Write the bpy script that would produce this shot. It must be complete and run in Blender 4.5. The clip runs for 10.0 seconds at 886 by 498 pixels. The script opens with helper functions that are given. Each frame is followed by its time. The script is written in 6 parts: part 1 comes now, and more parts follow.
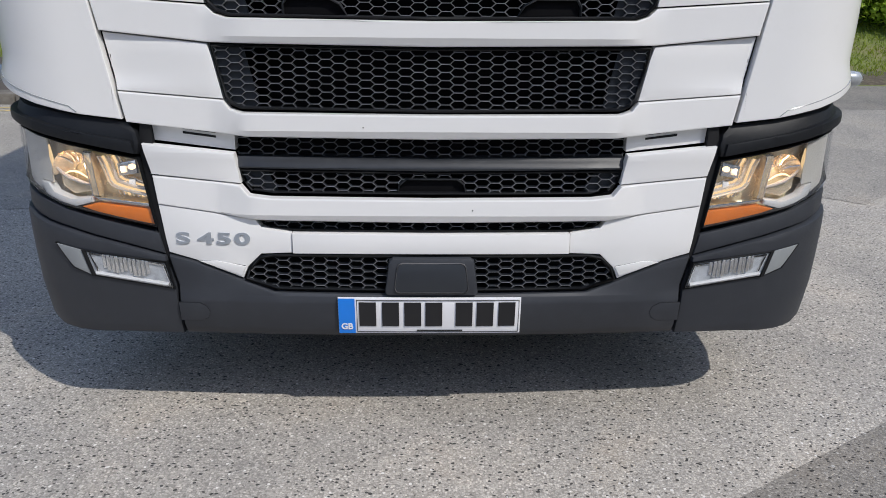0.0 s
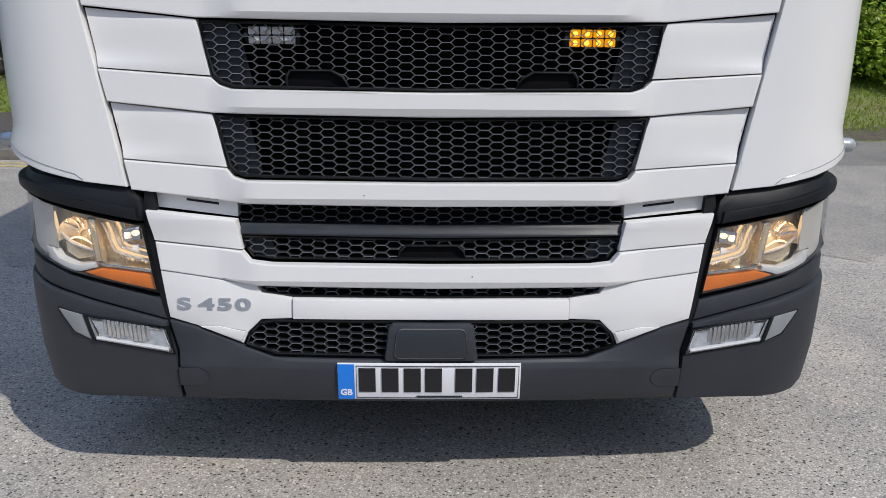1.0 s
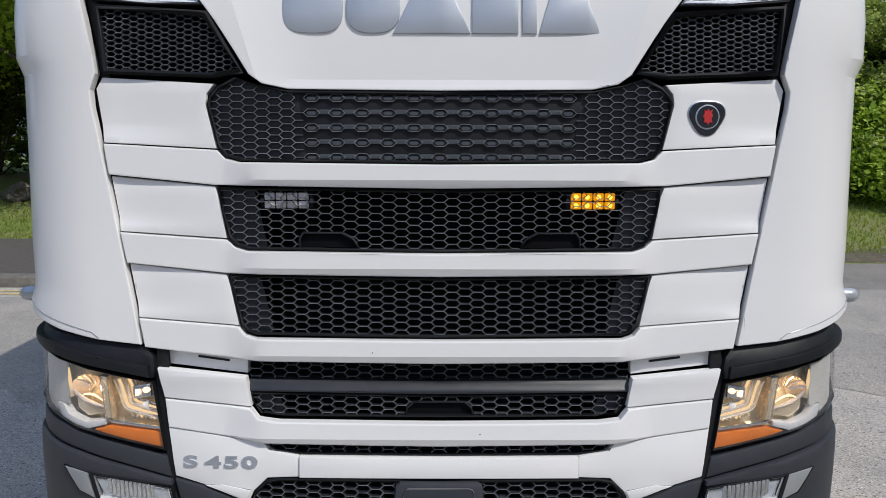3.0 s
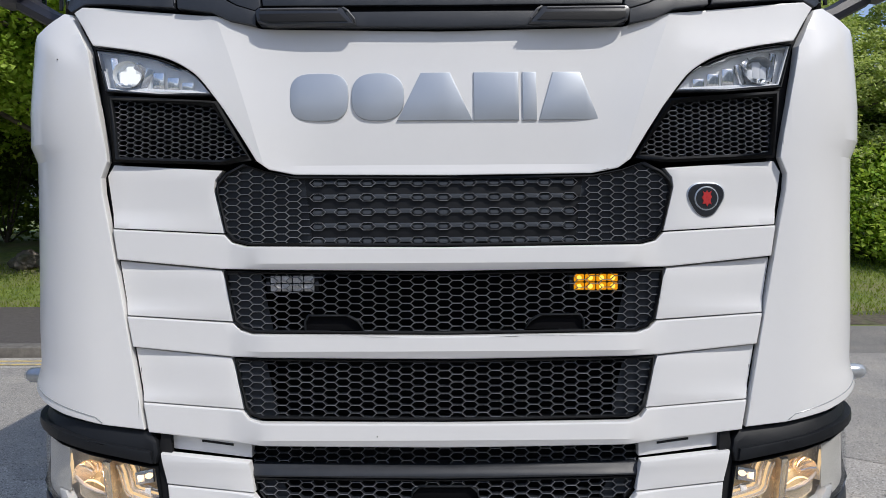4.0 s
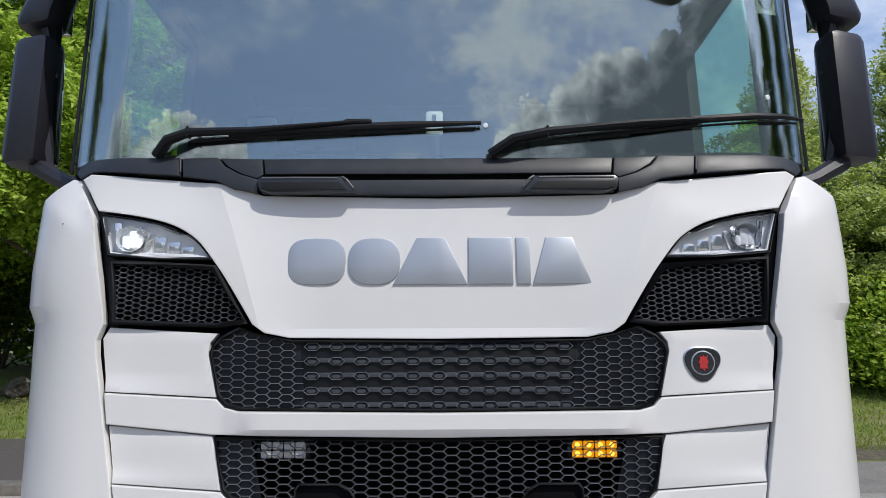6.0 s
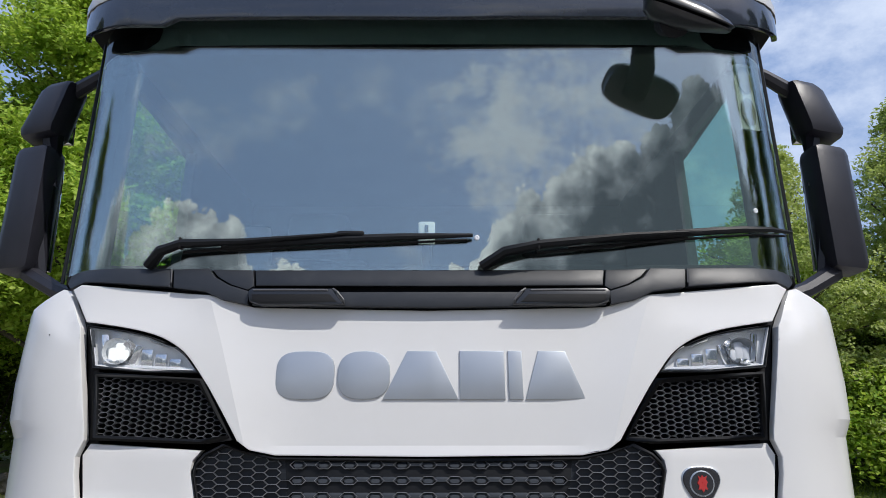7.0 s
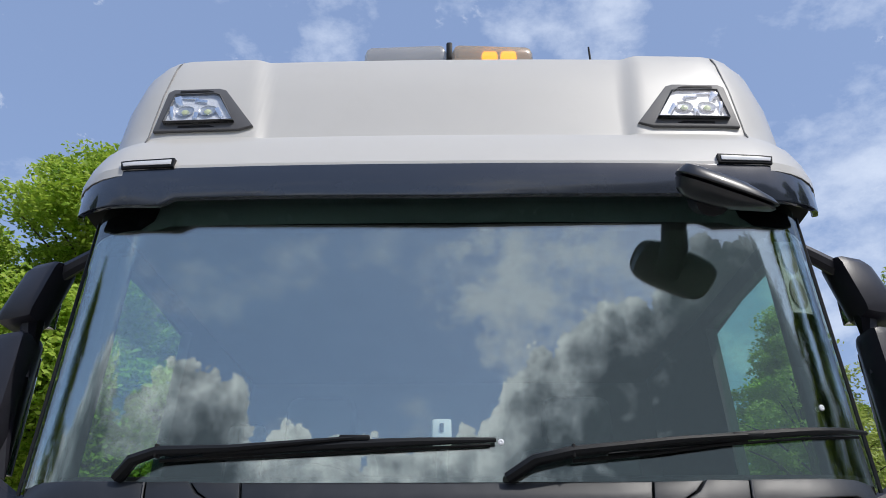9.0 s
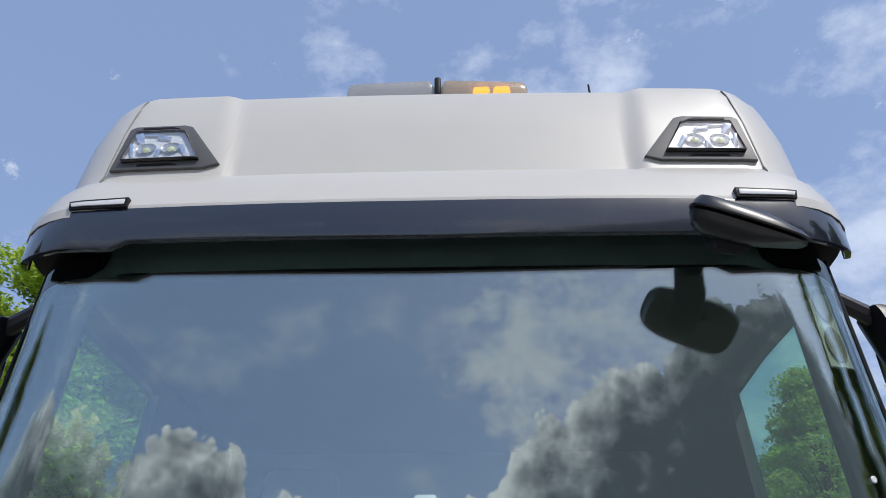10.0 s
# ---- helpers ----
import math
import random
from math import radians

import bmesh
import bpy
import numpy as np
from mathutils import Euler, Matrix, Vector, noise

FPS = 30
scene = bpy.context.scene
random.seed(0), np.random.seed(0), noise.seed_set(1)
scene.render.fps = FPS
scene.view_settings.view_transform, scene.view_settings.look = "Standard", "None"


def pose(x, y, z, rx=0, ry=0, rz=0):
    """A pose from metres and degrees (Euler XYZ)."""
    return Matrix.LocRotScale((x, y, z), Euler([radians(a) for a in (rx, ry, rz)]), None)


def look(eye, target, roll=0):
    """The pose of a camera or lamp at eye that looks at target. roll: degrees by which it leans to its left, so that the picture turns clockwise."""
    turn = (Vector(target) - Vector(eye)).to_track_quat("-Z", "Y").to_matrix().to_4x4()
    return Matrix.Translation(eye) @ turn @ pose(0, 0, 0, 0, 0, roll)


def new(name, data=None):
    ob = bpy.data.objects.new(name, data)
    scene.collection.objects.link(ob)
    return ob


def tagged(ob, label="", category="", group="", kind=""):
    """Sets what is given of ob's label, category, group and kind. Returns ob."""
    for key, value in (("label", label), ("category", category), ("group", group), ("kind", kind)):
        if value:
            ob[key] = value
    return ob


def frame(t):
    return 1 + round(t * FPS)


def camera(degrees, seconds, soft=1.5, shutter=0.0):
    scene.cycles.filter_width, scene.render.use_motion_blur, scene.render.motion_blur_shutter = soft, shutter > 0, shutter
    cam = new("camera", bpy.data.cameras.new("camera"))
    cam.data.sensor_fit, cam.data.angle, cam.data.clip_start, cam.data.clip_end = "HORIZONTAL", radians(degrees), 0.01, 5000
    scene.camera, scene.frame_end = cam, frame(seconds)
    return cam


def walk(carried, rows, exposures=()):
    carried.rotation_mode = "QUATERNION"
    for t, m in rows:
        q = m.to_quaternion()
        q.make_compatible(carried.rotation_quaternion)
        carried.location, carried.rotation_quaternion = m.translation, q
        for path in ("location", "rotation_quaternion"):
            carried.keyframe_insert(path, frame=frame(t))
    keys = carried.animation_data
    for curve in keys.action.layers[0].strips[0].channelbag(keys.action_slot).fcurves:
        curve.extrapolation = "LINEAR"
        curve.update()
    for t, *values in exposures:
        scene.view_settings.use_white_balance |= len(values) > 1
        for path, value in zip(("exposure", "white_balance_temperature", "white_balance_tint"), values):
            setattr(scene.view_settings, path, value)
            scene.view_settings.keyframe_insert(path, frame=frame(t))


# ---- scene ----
cam = camera(62.9, 10.0, soft=0.9)
PATH = [
    (0, (-0.015, -1.899, 1.299), (0.031, -0.025, 0.604), 0.60),
    (0.5, (-0.013, -1.901, 1.328), (0.032, -0.005, 0.691), 0.57),
    (1, (-0.006, -1.897, 1.345), (0.031, 0.022, 0.781), 0.58),
    (1.5, (-0.006, -1.900, 1.369), (0.028, 0.040, 0.882), 0.57),
    (2, (0.002, -1.903, 1.396), (0.025, 0.054, 0.986), 0.46),
    (2.5, (0.005, -1.908, 1.430), (0.018, 0.065, 1.099), 0.29),
    (2.7, (0.006, -1.909, 1.445), (0.013, 0.068, 1.145), 0.30),
    (3.8, (0.004, -1.918, 1.517), (-0.001, 0.078, 1.394), -0.26),
    (4, (0.006, -1.922, 1.526), (-0.002, 0.076, 1.440), -0.35),
    (4.5, (0.004, -1.924, 1.556), (-0.004, 0.076, 1.545), -0.42),
    (5, (0.006, -1.923, 1.587), (-0.006, 0.076, 1.643), -0.39),
    (5.5, (0.014, -1.929, 1.614), (0.003, 0.066, 1.757), -0.34),
    (7, (0.042, -1.931, 1.714), (0.040, 0.008, 2.201), -0.05),
    (7.5, (0.067, -1.936, 1.752), (0.061, -0.032, 2.363), 0.00),
    (8, (0.097, -1.927, 1.790), (0.082, -0.063, 2.513), 0.07),
    (8.5, (0.078, -1.860, 1.828), (0.056, -0.034, 2.644), 0.03),
    (9, (0.016, -1.727, 1.889), (-0.006, 0.062, 2.781), -0.08),
    (9.5, (0.016, -1.621, 1.926), (-0.009, 0.128, 2.894), -0.27),
    (10, (0.074, -1.477, 1.957), (0.034, 0.223, 3.009), -0.15),
]
walk(cam, [(t, look(eye, aim, roll)) for t, eye, aim, roll in PATH], [(0.0, 0.12), (4.5, 0.10), (5.5, 0.12), (7.0, 0.14), (8.5, 0.06), (10.0, 0.05)])

# ---- world and sun ----
SUN_FROM = Vector((0.58, -0.58, 1.0)).normalized()
sun_lamp = bpy.data.lights.new("sun", "SUN")
sun_lamp.energy, sun_lamp.angle, sun_lamp.color = 2.9, radians(0.55), (1.0, 0.965, 0.91)
sun_ob = new("sun", sun_lamp)
sun_ob.matrix_world = look(SUN_FROM * 60, (0, 0, 0))

world = bpy.data.worlds.new("sky")
scene.world = world
world.use_nodes = True


class Nodes:
    """Short hand for wiring a node tree."""

    def __init__(self, tree):
        self.tree = tree
        tree.nodes.clear()

    def add(self, kind, out=0, ins=None, **props):
        node = self.tree.nodes.new(kind)
        if "operation" in props:
            node.operation = props["operation"]
        if "use_clamp" in props:
            node.use_clamp = props["use_clamp"]
        if "data_type" in props:
            node.data_type, node.blend_type = props["data_type"], props["blend_type"]
        for key, value in (ins or {}).items():
            if isinstance(value, bpy.types.NodeSocket):
                self.tree.links.new(value, node.inputs[key])
            else:
                node.inputs[key].default_value = value
        return node.outputs[out] if len(node.outputs) else None

    def math(self, op, a, b=0.0, c=0.0, clamp=False):
        return self.add("ShaderNodeMath", 0, {0: a, 1: b, 2: c}, operation=op, use_clamp=clamp)

    def mix(self, fac, a, b, blend="MIX"):
        return self.add("ShaderNodeMix", 2, {0: fac, 6: a, 7: b}, data_type="RGBA", blend_type=blend)

    def ramp(self, fac, *stops):
        node = self.tree.nodes.new("ShaderNodeValToRGB")
        while len(node.color_ramp.elements) < len(stops):
            node.color_ramp.elements.new(0.5)
        for e, (p, c) in zip(node.color_ramp.elements, stops):
            e.position, e.color = p, c if isinstance(c, tuple) else (c, c, c, 1)
        self.tree.links.new(fac, node.inputs[0])
        return node.outputs[0]

    def noise(self, vec, scale, detail=4.0, rough=0.55):
        return self.add("ShaderNodeTexNoise", 0, {"Vector": vec, "Scale": scale, "Detail": detail, "Roughness": rough})


def rgb(r, g, b):
    return (r, g, b, 1.0)


n = Nodes(world.node_tree)
sky_node = world.node_tree.nodes.new("ShaderNodeTexSky")
sky_node.sky_type, sky_node.sun_disc = "NISHITA", False
sky_node.sun_elevation, sky_node.sun_rotation = math.asin(SUN_FROM.z), math.atan2(SUN_FROM.x, SUN_FROM.y)
sky_node.air_density, sky_node.dust_density, sky_node.ozone_density = 1.0, 2.0, 1.6
sky = sky_node.outputs[0]
way = n.add("ShaderNodeTexCoord", 0)
# cumulus banks over the land behind the viewer: a skyline of heaps, az in degrees from -y towards +x, el above the horizon
parts_xyz = [n.add("ShaderNodeSeparateXYZ", k, {0: way}) for k in range(3)]
az = n.math("MULTIPLY", n.math("ARCTAN2", parts_xyz[0], n.math("MULTIPLY", parts_xyz[1], -1.0)), 180.0 / math.pi)
el = n.math("MULTIPLY", n.math("ARCSINE", parts_xyz[2]), 180.0 / math.pi)
SKYLINE = [(-180, 8), (-75, 14), (-58, 18), (-44, 23), (-33, 21), (-29.5, 18), (-26, 20.3), (-22.5, 21.6), (-19.5, 20.0), (-18, 16.0), (-13.6, 17.3), (-10.5, 15.0), (-3.5, 16.2),
           (0.3, 16.0), (1.4, 18.0), (4.3, 19.3), (7.8, 22.3), (11.8, 24.4), (14.8, 26.0), (17.7, 26.8), (20, 26.4), (22, 28), (26, 29.5), (38, 29), (60, 21), (180, 8)]
top_el = n.math("MULTIPLY", n.ramp(n.math("ADD", n.math("MULTIPLY", az, 1.0 / 360.0), 0.5), *[((a + 180) / 360.0, e / 60.0) for a, e in SKYLINE]), 60.0)


def puffs(vec, detail):
    """Cauliflower heaps: round lobes of many sizes."""
    bent = n.add("ShaderNodeVectorMath", 0, {0: vec, 1: n.add("ShaderNodeVectorMath", 0, {0: n.add("ShaderNodeTexNoise", 1, {"Vector": vec, "Scale": 9.0, "Detail": 3.0}), 3: 0.05}, operation="SCALE")}, operation="ADD")
    return n.add("ShaderNodeTexVoronoi", 0, {"Vector": bent, "Scale": 15.0, "Detail": detail, "Roughness": 0.55, "Lacunarity": 2.3})


lobes = n.math("SUBTRACT", 0.62, puffs(way, 5.0))
soft_lobes = n.math("SUBTRACT", 0.62, puffs(way, 2.0))
lobes_up = n.math("SUBTRACT", 0.62, puffs(n.add("ShaderNodeVectorMath", 0, {0: way, 1: (-0.012, 0.0, 0.016)}, operation="ADD"), 2.0))
torn = n.math("SUBTRACT", n.noise(way, 34.0, 8.0, 0.66), 0.5)
deep = n.math("ADD", n.math("MULTIPLY", n.math("SUBTRACT", top_el, el), 0.55), n.math("ADD", n.math("MULTIPLY", lobes, 1.9), n.math("MULTIPLY", torn, 1.5)))
heap_mask = n.ramp(n.math("ADD", n.math("MULTIPLY", deep, 0.5), 0.25), (0.25, 0.0), (0.325, 1.0))
relief_lit = n.math("ADD", n.math("MULTIPLY", n.math("SUBTRACT", soft_lobes, lobes_up), 0.55), n.math("MULTIPLY", torn, 0.75))
broad = n.math("SUBTRACT", n.noise(way, 7.5, 3.0, 0.5), 0.5)
body = n.math("MULTIPLY", n.math("MINIMUM", deep, 5.0), 0.155)
lit = n.math("ADD", n.math("SUBTRACT", body, relief_lit), n.math("MULTIPLY", broad, 1.0))
bulk = n.ramp(n.math("ADD", n.math("MULTIPLY", az, 1.0 / 360.0), 0.5), (0.36, 0.46), (0.41, 0.46), (0.428, 0.42), (0.445, 0.36), (0.455, 0.16), (0.502, 0.10), (0.53, 0.22), (0.548, 0.34), (0.560, 0.66), (0.60, 0.72))
lit = n.math("ADD", lit, bulk)
heap_tone = n.ramp(lit, (0.12, rgb(8.8, 9.2, 9.7)), (0.34, rgb(6.0, 6.4, 7.0)), (0.60, rgb(3.1, 3.45, 4.0)), (0.95, rgb(1.15, 1.38, 1.7)))
# thin high cloud and haze
spread = n.add("ShaderNodeMapping", 0, {"Vector": way, "Scale": (1.0, 1.0, 1.7)})
veil = n.noise(spread, 4.4, 10.0, 0.62)


def nearness(place, wide, full=1.0):
    dot = n.add("ShaderNodeVectorMath", 1, {0: way, 1: Vector(place).normalized()}, operation="DOT_PRODUCT")
    return n.ramp(dot, (wide, 0.0), (full, 1.0))


for place, wide, gain in (((0.46, 0.79, 0.40), 0.975, 0.21), ((0.149, 0.733, 0.664), 0.992, 0.09), ((-0.115, 0.735, 0.669), 0.996, 0.12), ((0.193, 0.655, 0.73), 0.994, 0.12)):
    veil = n.math("ADD", veil, n.math("MULTIPLY", nearness(place, wide), gain))
veil_mask = n.ramp(veil, (0.56, 0.0), (0.70, 0.55), (0.85, 0.92))
tone = n.mix(0.50, sky, rgb(3.1, 4.3, 7.3))
tone = n.mix(veil_mask, tone, rgb(6.2, 6.9, 8.2))
shred = n.math("ADD", n.noise(n.add("ShaderNodeMapping", 0, {"Vector": way, "Scale": (1.0, 1.0, 1.5)}), 16.0, 9.0, 0.70), n.math("MULTIPLY", nearness((0.17, -0.855, 0.49), 0.968, 0.998), 0.23))
shred = n.math("ADD", shred, n.math("MULTIPLY", nearness((0.095, -0.91, 0.40), 0.9955, 0.9995), 0.13))
tone = n.mix(n.ramp(shred, (0.65, 0.0), (0.73, 0.42), (0.84, 0.85)), tone, rgb(6.9, 7.4, 8.3))
tone = n.mix(heap_mask, tone, heap_tone)
back = n.add("ShaderNodeBackground", 0, {"Color": tone, "Strength": 0.12})
n.add("ShaderNodeOutputWorld", 0, {"Surface": back})

# ---- materials ----


def principled(name, build):
    m = bpy.data.materials.new(name)
    m.use_nodes = True
    nt = Nodes(m.node_tree)
    shader = build(nt)
    nt.add("ShaderNodeOutputMaterial", 0, {"Surface": shader})
    return m


def surface(name, colour, rough=0.5, metal=0.0, grain=0.12, scale=30.0, bump=0.0, bump_scale=400.0, coat=0.0, dirt=0.0,
            dirt_colour=(0.25, 0.22, 0.18), spec=0.5):
    """A plain stuff with tone variation at two scales, uneven gloss, fine relief and some dust."""

    def build(nt):
        at = nt.add("ShaderNodeTexCoord", 3)
        broad = nt.noise(at, scale * 0.12, 3.0)
        fine = nt.noise(at, scale, 5.0)
        both = nt.math("ADD", nt.math("MULTIPLY", broad, 0.5), nt.math("MULTIPLY", fine, 0.5))
        dark = tuple(c * (1 - grain) for c in colour) + (1.0,)
        light = tuple(min(1.0, c * (1 + grain)) for c in colour) + (1.0,)
        tint = nt.mix(nt.ramp(both, (0.3, 0.0), (0.7, 1.0)), dark, light)
        if dirt:
            spots = nt.ramp(nt.noise(at, scale * 0.5, 8.0, 0.7), (0.52, 0.0), (0.75, dirt))
            tint = nt.mix(spots, tint, dirt_colour + (1.0,))
        ro = nt.math("ADD", rough - 0.08, nt.math("MULTIPLY", fine, 0.16), clamp=True)
        ins = {"Base Color": tint, "Roughness": ro, "Metallic": metal, "Specular IOR Level": spec}
        if coat:
            ins["Coat Weight"], ins["Coat Roughness"] = coat, 0.06
        if bump:
            rel = nt.noise(at, bump_scale, 2.0)
            ins["Normal"] = nt.add("ShaderNodeBump", 0, {"Strength": bump, "Distance": 0.001, "Height": rel})
        return nt.add("ShaderNodeBsdfPrincipled", 0, ins)

    return principled(name, build)


def glowing(name, colour, strength):
    return principled(name, lambda nt: nt.add("ShaderNodeEmission", 0, {"Color": rgb(*colour), "Strength": strength}))


def pane(name, tint, gloss, rough=0.0, fresnel=0.0, shine_tint=(0.95, 0.97, 1.0)):
    """Clear glass or plastic: mostly seen through, partly a mirror."""

    def build(nt):
        clear = nt.add("ShaderNodeBsdfTransparent", 0, {"Color": rgb(*tint)})
        shine = nt.add("ShaderNodeBsdfGlossy", 0, {"Color": rgb(*shine_tint), "Roughness": rough})
        fac = gloss
        if fresnel:
            fac = nt.math("ADD", gloss, nt.math("MULTIPLY", nt.add("ShaderNodeLayerWeight", 0, {"Blend": 0.35}), fresnel), clamp=True)
        return nt.add("ShaderNodeMixShader", 0, {0: fac, 1: clear, 2: shine})

    return principled(name, build)


WHITE = surface("white_paint", (0.740, 0.732, 0.720), 0.36, grain=0.012, scale=8, coat=0.5, dirt=0.05)
# Roof white: darker, greyer base than the body, with slightly more dirt spots.
ROOFWHITE = surface("greyer_white_roof_paint", (0.600, 0.585, 0.552), 0.38, grain=0.02, scale=8, coat=0.45, dirt=0.08)
CHARCOAL = surface("charcoal_plastic", (0.0285, 0.0315, 0.0385), 0.56, grain=0.15, scale=20, bump=0.25, bump_scale=900, dirt=0.10, dirt_colour=(0.10, 0.10, 0.10))
SCUTTLE = surface("weathered_scuttle_plastic", (0.019, 0.0215, 0.0265), 0.44, grain=0.2, scale=25, bump=0.2, bump_scale=900, dirt=0.15, dirt_colour=(0.06, 0.06, 0.065))
BLACK = surface("black_plastic", (0.009, 0.010, 0.012), 0.50, grain=0.2, scale=25, bump=0.2, bump_scale=900, spec=0.25)
HEX = surface("honeycomb_plastic", (0.019, 0.022, 0.027), 0.34, grain=0.2, scale=40, dirt=0.18, dirt_colour=(0.07, 0.07, 0.07))
# Pale wall fronts put the sky's glint along the cell edges into colour.
HEXEDGE = surface("lit_honeycomb_edge", (0.27, 0.28, 0.30), 0.36, grain=0.45, scale=25)
LOUVRE = surface("louvre_plastic", (0.048, 0.055, 0.066), 0.36, grain=0.15, scale=40)
BLIND = surface("honeycomb_backing", (0.0165, 0.0205, 0.027), 0.5, grain=0.15, scale=40, dirt=0.10, dirt_colour=(0.04, 0.04, 0.04), spec=0.35)
DEEP = surface("radiator_core", (0.004, 0.004, 0.005), 0.8, grain=0.3, scale=60, spec=0.1)
RUBBER = surface("black_rubber", (0.008, 0.008, 0.009), 0.65, grain=0.2, scale=60, spec=0.3)
VISOR = surface("smoked_visor", (0.020, 0.025, 0.038), 0.14, grain=0.1, scale=12, coat=0.9, dirt=0.08, dirt_colour=(0.10, 0.10, 0.11))
GREY = surface("grey_lamp_frame", (0.10, 0.10, 0.105), 0.5, grain=0.1, scale=30, bump=0.2)
SILVER = surface("silver_letters", (0.47, 0.50, 0.54), 0.42, 0.70, grain=0.04, scale=10)
CHROME = surface("reflector_chrome", (0.86, 0.86, 0.86), 0.10, 1.0, grain=0.03, scale=15)
WARMCHROME = surface("warm_reflector", (0.95, 0.78, 0.55), 0.20, 0.75, grain=0.06, scale=15)
LAMPTRAY = surface("satin_lamp_tray", (0.90, 0.70, 0.46), 0.26, 0.35, grain=0.28, scale=38)
PALETRAY = surface("pale_lamp_side", (0.52, 0.50, 0.46), 0.35, grain=0.08, scale=12)
GREYTRAY = surface("grey_lamp_tray", (0.52, 0.54, 0.56), 0.22, 0.5, grain=0.25, scale=40)
COOLTRAY = surface("cool_lamp_tray", (0.90, 0.92, 0.94), 0.22, 0.0, grain=0.12, scale=14)
REFLEX = surface("dull_reflex_plate", (0.26, 0.275, 0.28), 0.25, grain=0.05, scale=40, coat=0.4)
FOGTRAY = surface("bright_fluted_tray", (0.44, 0.46, 0.49), 0.22, 0.0, grain=0.40, scale=60, coat=0.4)
RADOME = surface("smooth_radome_plastic", (0.026, 0.030, 0.037), 0.36, grain=0.05, scale=20)
GUIDE = surface("grey_light_guide", (0.60, 0.60, 0.60), 0.25, grain=0.06, scale=20, coat=0.4)
FROST = surface("frosted_light_guide", (0.78, 0.80, 0.84), 0.3, grain=0.03, scale=20)
BULBTINT = surface("greenish_bulb_glass", (0.62, 0.68, 0.42), 0.3, grain=0.25, scale=60, coat=0.5)
AMBER = surface("amber_plastic", (0.70, 0.170, 0.006), 0.4, grain=0.15, scale=60)
AMBERDIM = surface("dull_amber_lens", (0.46, 0.36, 0.24), 0.3, grain=0.25, scale=70, coat=0.5)
SMOKE = surface("smoky_lens", (0.50, 0.45, 0.42), 0.3, grain=0.25, scale=70, coat=0.5)
DIODE = surface("unlit_diode", (0.86, 0.77, 0.71), 0.3, grain=0.5, scale=160, coat=0.4)
DIODELIT = glowing("lit_amber_diode", (0.95, 0.36, 0.010), 0.75)
DIODECORE = glowing("lit_amber_core", (1.0, 0.66, 0.08), 1.5)
MIRRORSHELL = surface("mirror_shell_plastic", (0.022, 0.022, 0.030), 0.42, grain=0.15, scale=20, bump=0.2, bump_scale=900)
PLATE = surface("plate_white", (0.78, 0.78, 0.80), 0.35, grain=0.02, scale=20, dirt=0.06)
PLATEBLUE = surface("plate_blue", (0.01, 0.20, 0.72), 0.35, grain=0.05, scale=30)
INK = surface("plate_black", (0.012, 0.012, 0.014), 0.4, grain=0.1, scale=30)
RED = surface("badge_red", (0.50, 0.03, 0.03), 0.3, grain=0.1, scale=90, coat=0.5)
NAVY = surface("badge_dark", (0.012, 0.013, 0.018), 0.25, grain=0.1, scale=50, coat=0.6)
TYRE = surface("tyre_rubber", (0.02, 0.02, 0.02), 0.8, grain=0.2, scale=40, bump=0.3, bump_scale=200, dirt=0.3, dirt_colour=(0.08, 0.07, 0.06))
STEEL = surface("painted_steel", (0.10, 0.10, 0.11), 0.5, 0.3, grain=0.2, scale=20)
CLOTH = surface("grey_cloth", (0.11, 0.11, 0.12), 0.9, grain=0.2, scale=90, bump=0.5, bump_scale=300)
DASH = surface("dashboard_plastic", (0.035, 0.036, 0.038), 0.7, grain=0.12, scale=30)
LINING = surface("pale_cab_lining", (0.20, 0.20, 0.20), 0.85, grain=0.1, scale=40)
CARD = surface("tinted_card", (0.52, 0.57, 0.55), 0.6, grain=0.06, scale=40)
GLOSSBLACK = surface("gloss_black_plastic", (0.011, 0.012, 0.015), 0.34, grain=0.15, scale=25, coat=0.35)
PAPER = surface("white_card", (0.80, 0.83, 0.82), 0.6, grain=0.04, scale=40)
LAMPWARM = glowing("warm_bulb", (1.0, 0.70, 0.36), 2.6)
# Emission on vanes, flutes and lamp edge stands in for reflected lamp light.
LAMPGLOW = glowing("reflected_lamp_glow", (1.0, 0.68, 0.34), 1.0)
LAMPCOOL = glowing("cool_led", (0.95, 0.98, 1.0), 1.1)
AMBERLIT = glowing("lit_amber", (1.0, 0.42, 0.02), 2.6)
LENS = pane("clear_lens", (0.96, 0.965, 0.97), 0.05, 0.02, 0.12)
SHADEBAND = surface("tinted_shade_band", (0.20, 0.25, 0.245), 0.5, grain=0.1, scale=20)


def milky(name, tint, haze):
    def build(nt):
        clear = nt.add("ShaderNodeBsdfTransparent", 0, {"Color": rgb(*tint)})
        cloudy = nt.add("ShaderNodeBsdfPrincipled", 0, {"Base Color": rgb(*haze), "Roughness": 0.2, "Coat Weight": 0.5})
        return nt.add("ShaderNodeMixShader", 0, {0: 0.42, 1: clear, 2: cloudy})

    return principled(name, build)


BEACONLENS = milky("weathered_clear_dome", (0.92, 0.90, 0.86), (0.55, 0.52, 0.47))
BEACONAMBER = milky("weathered_amber_dome", (0.95, 0.86, 0.72), (0.56, 0.46, 0.35))
WINDSCREEN = pane("windscreen_glass", (0.93, 1.0, 0.975), 0.225, 0.0, 0.22, (0.92, 0.97, 0.96))
SIDEGLASS = pane("side_window_glass", (0.80, 1.0, 0.88), 0.02, 0.0, 0.2)
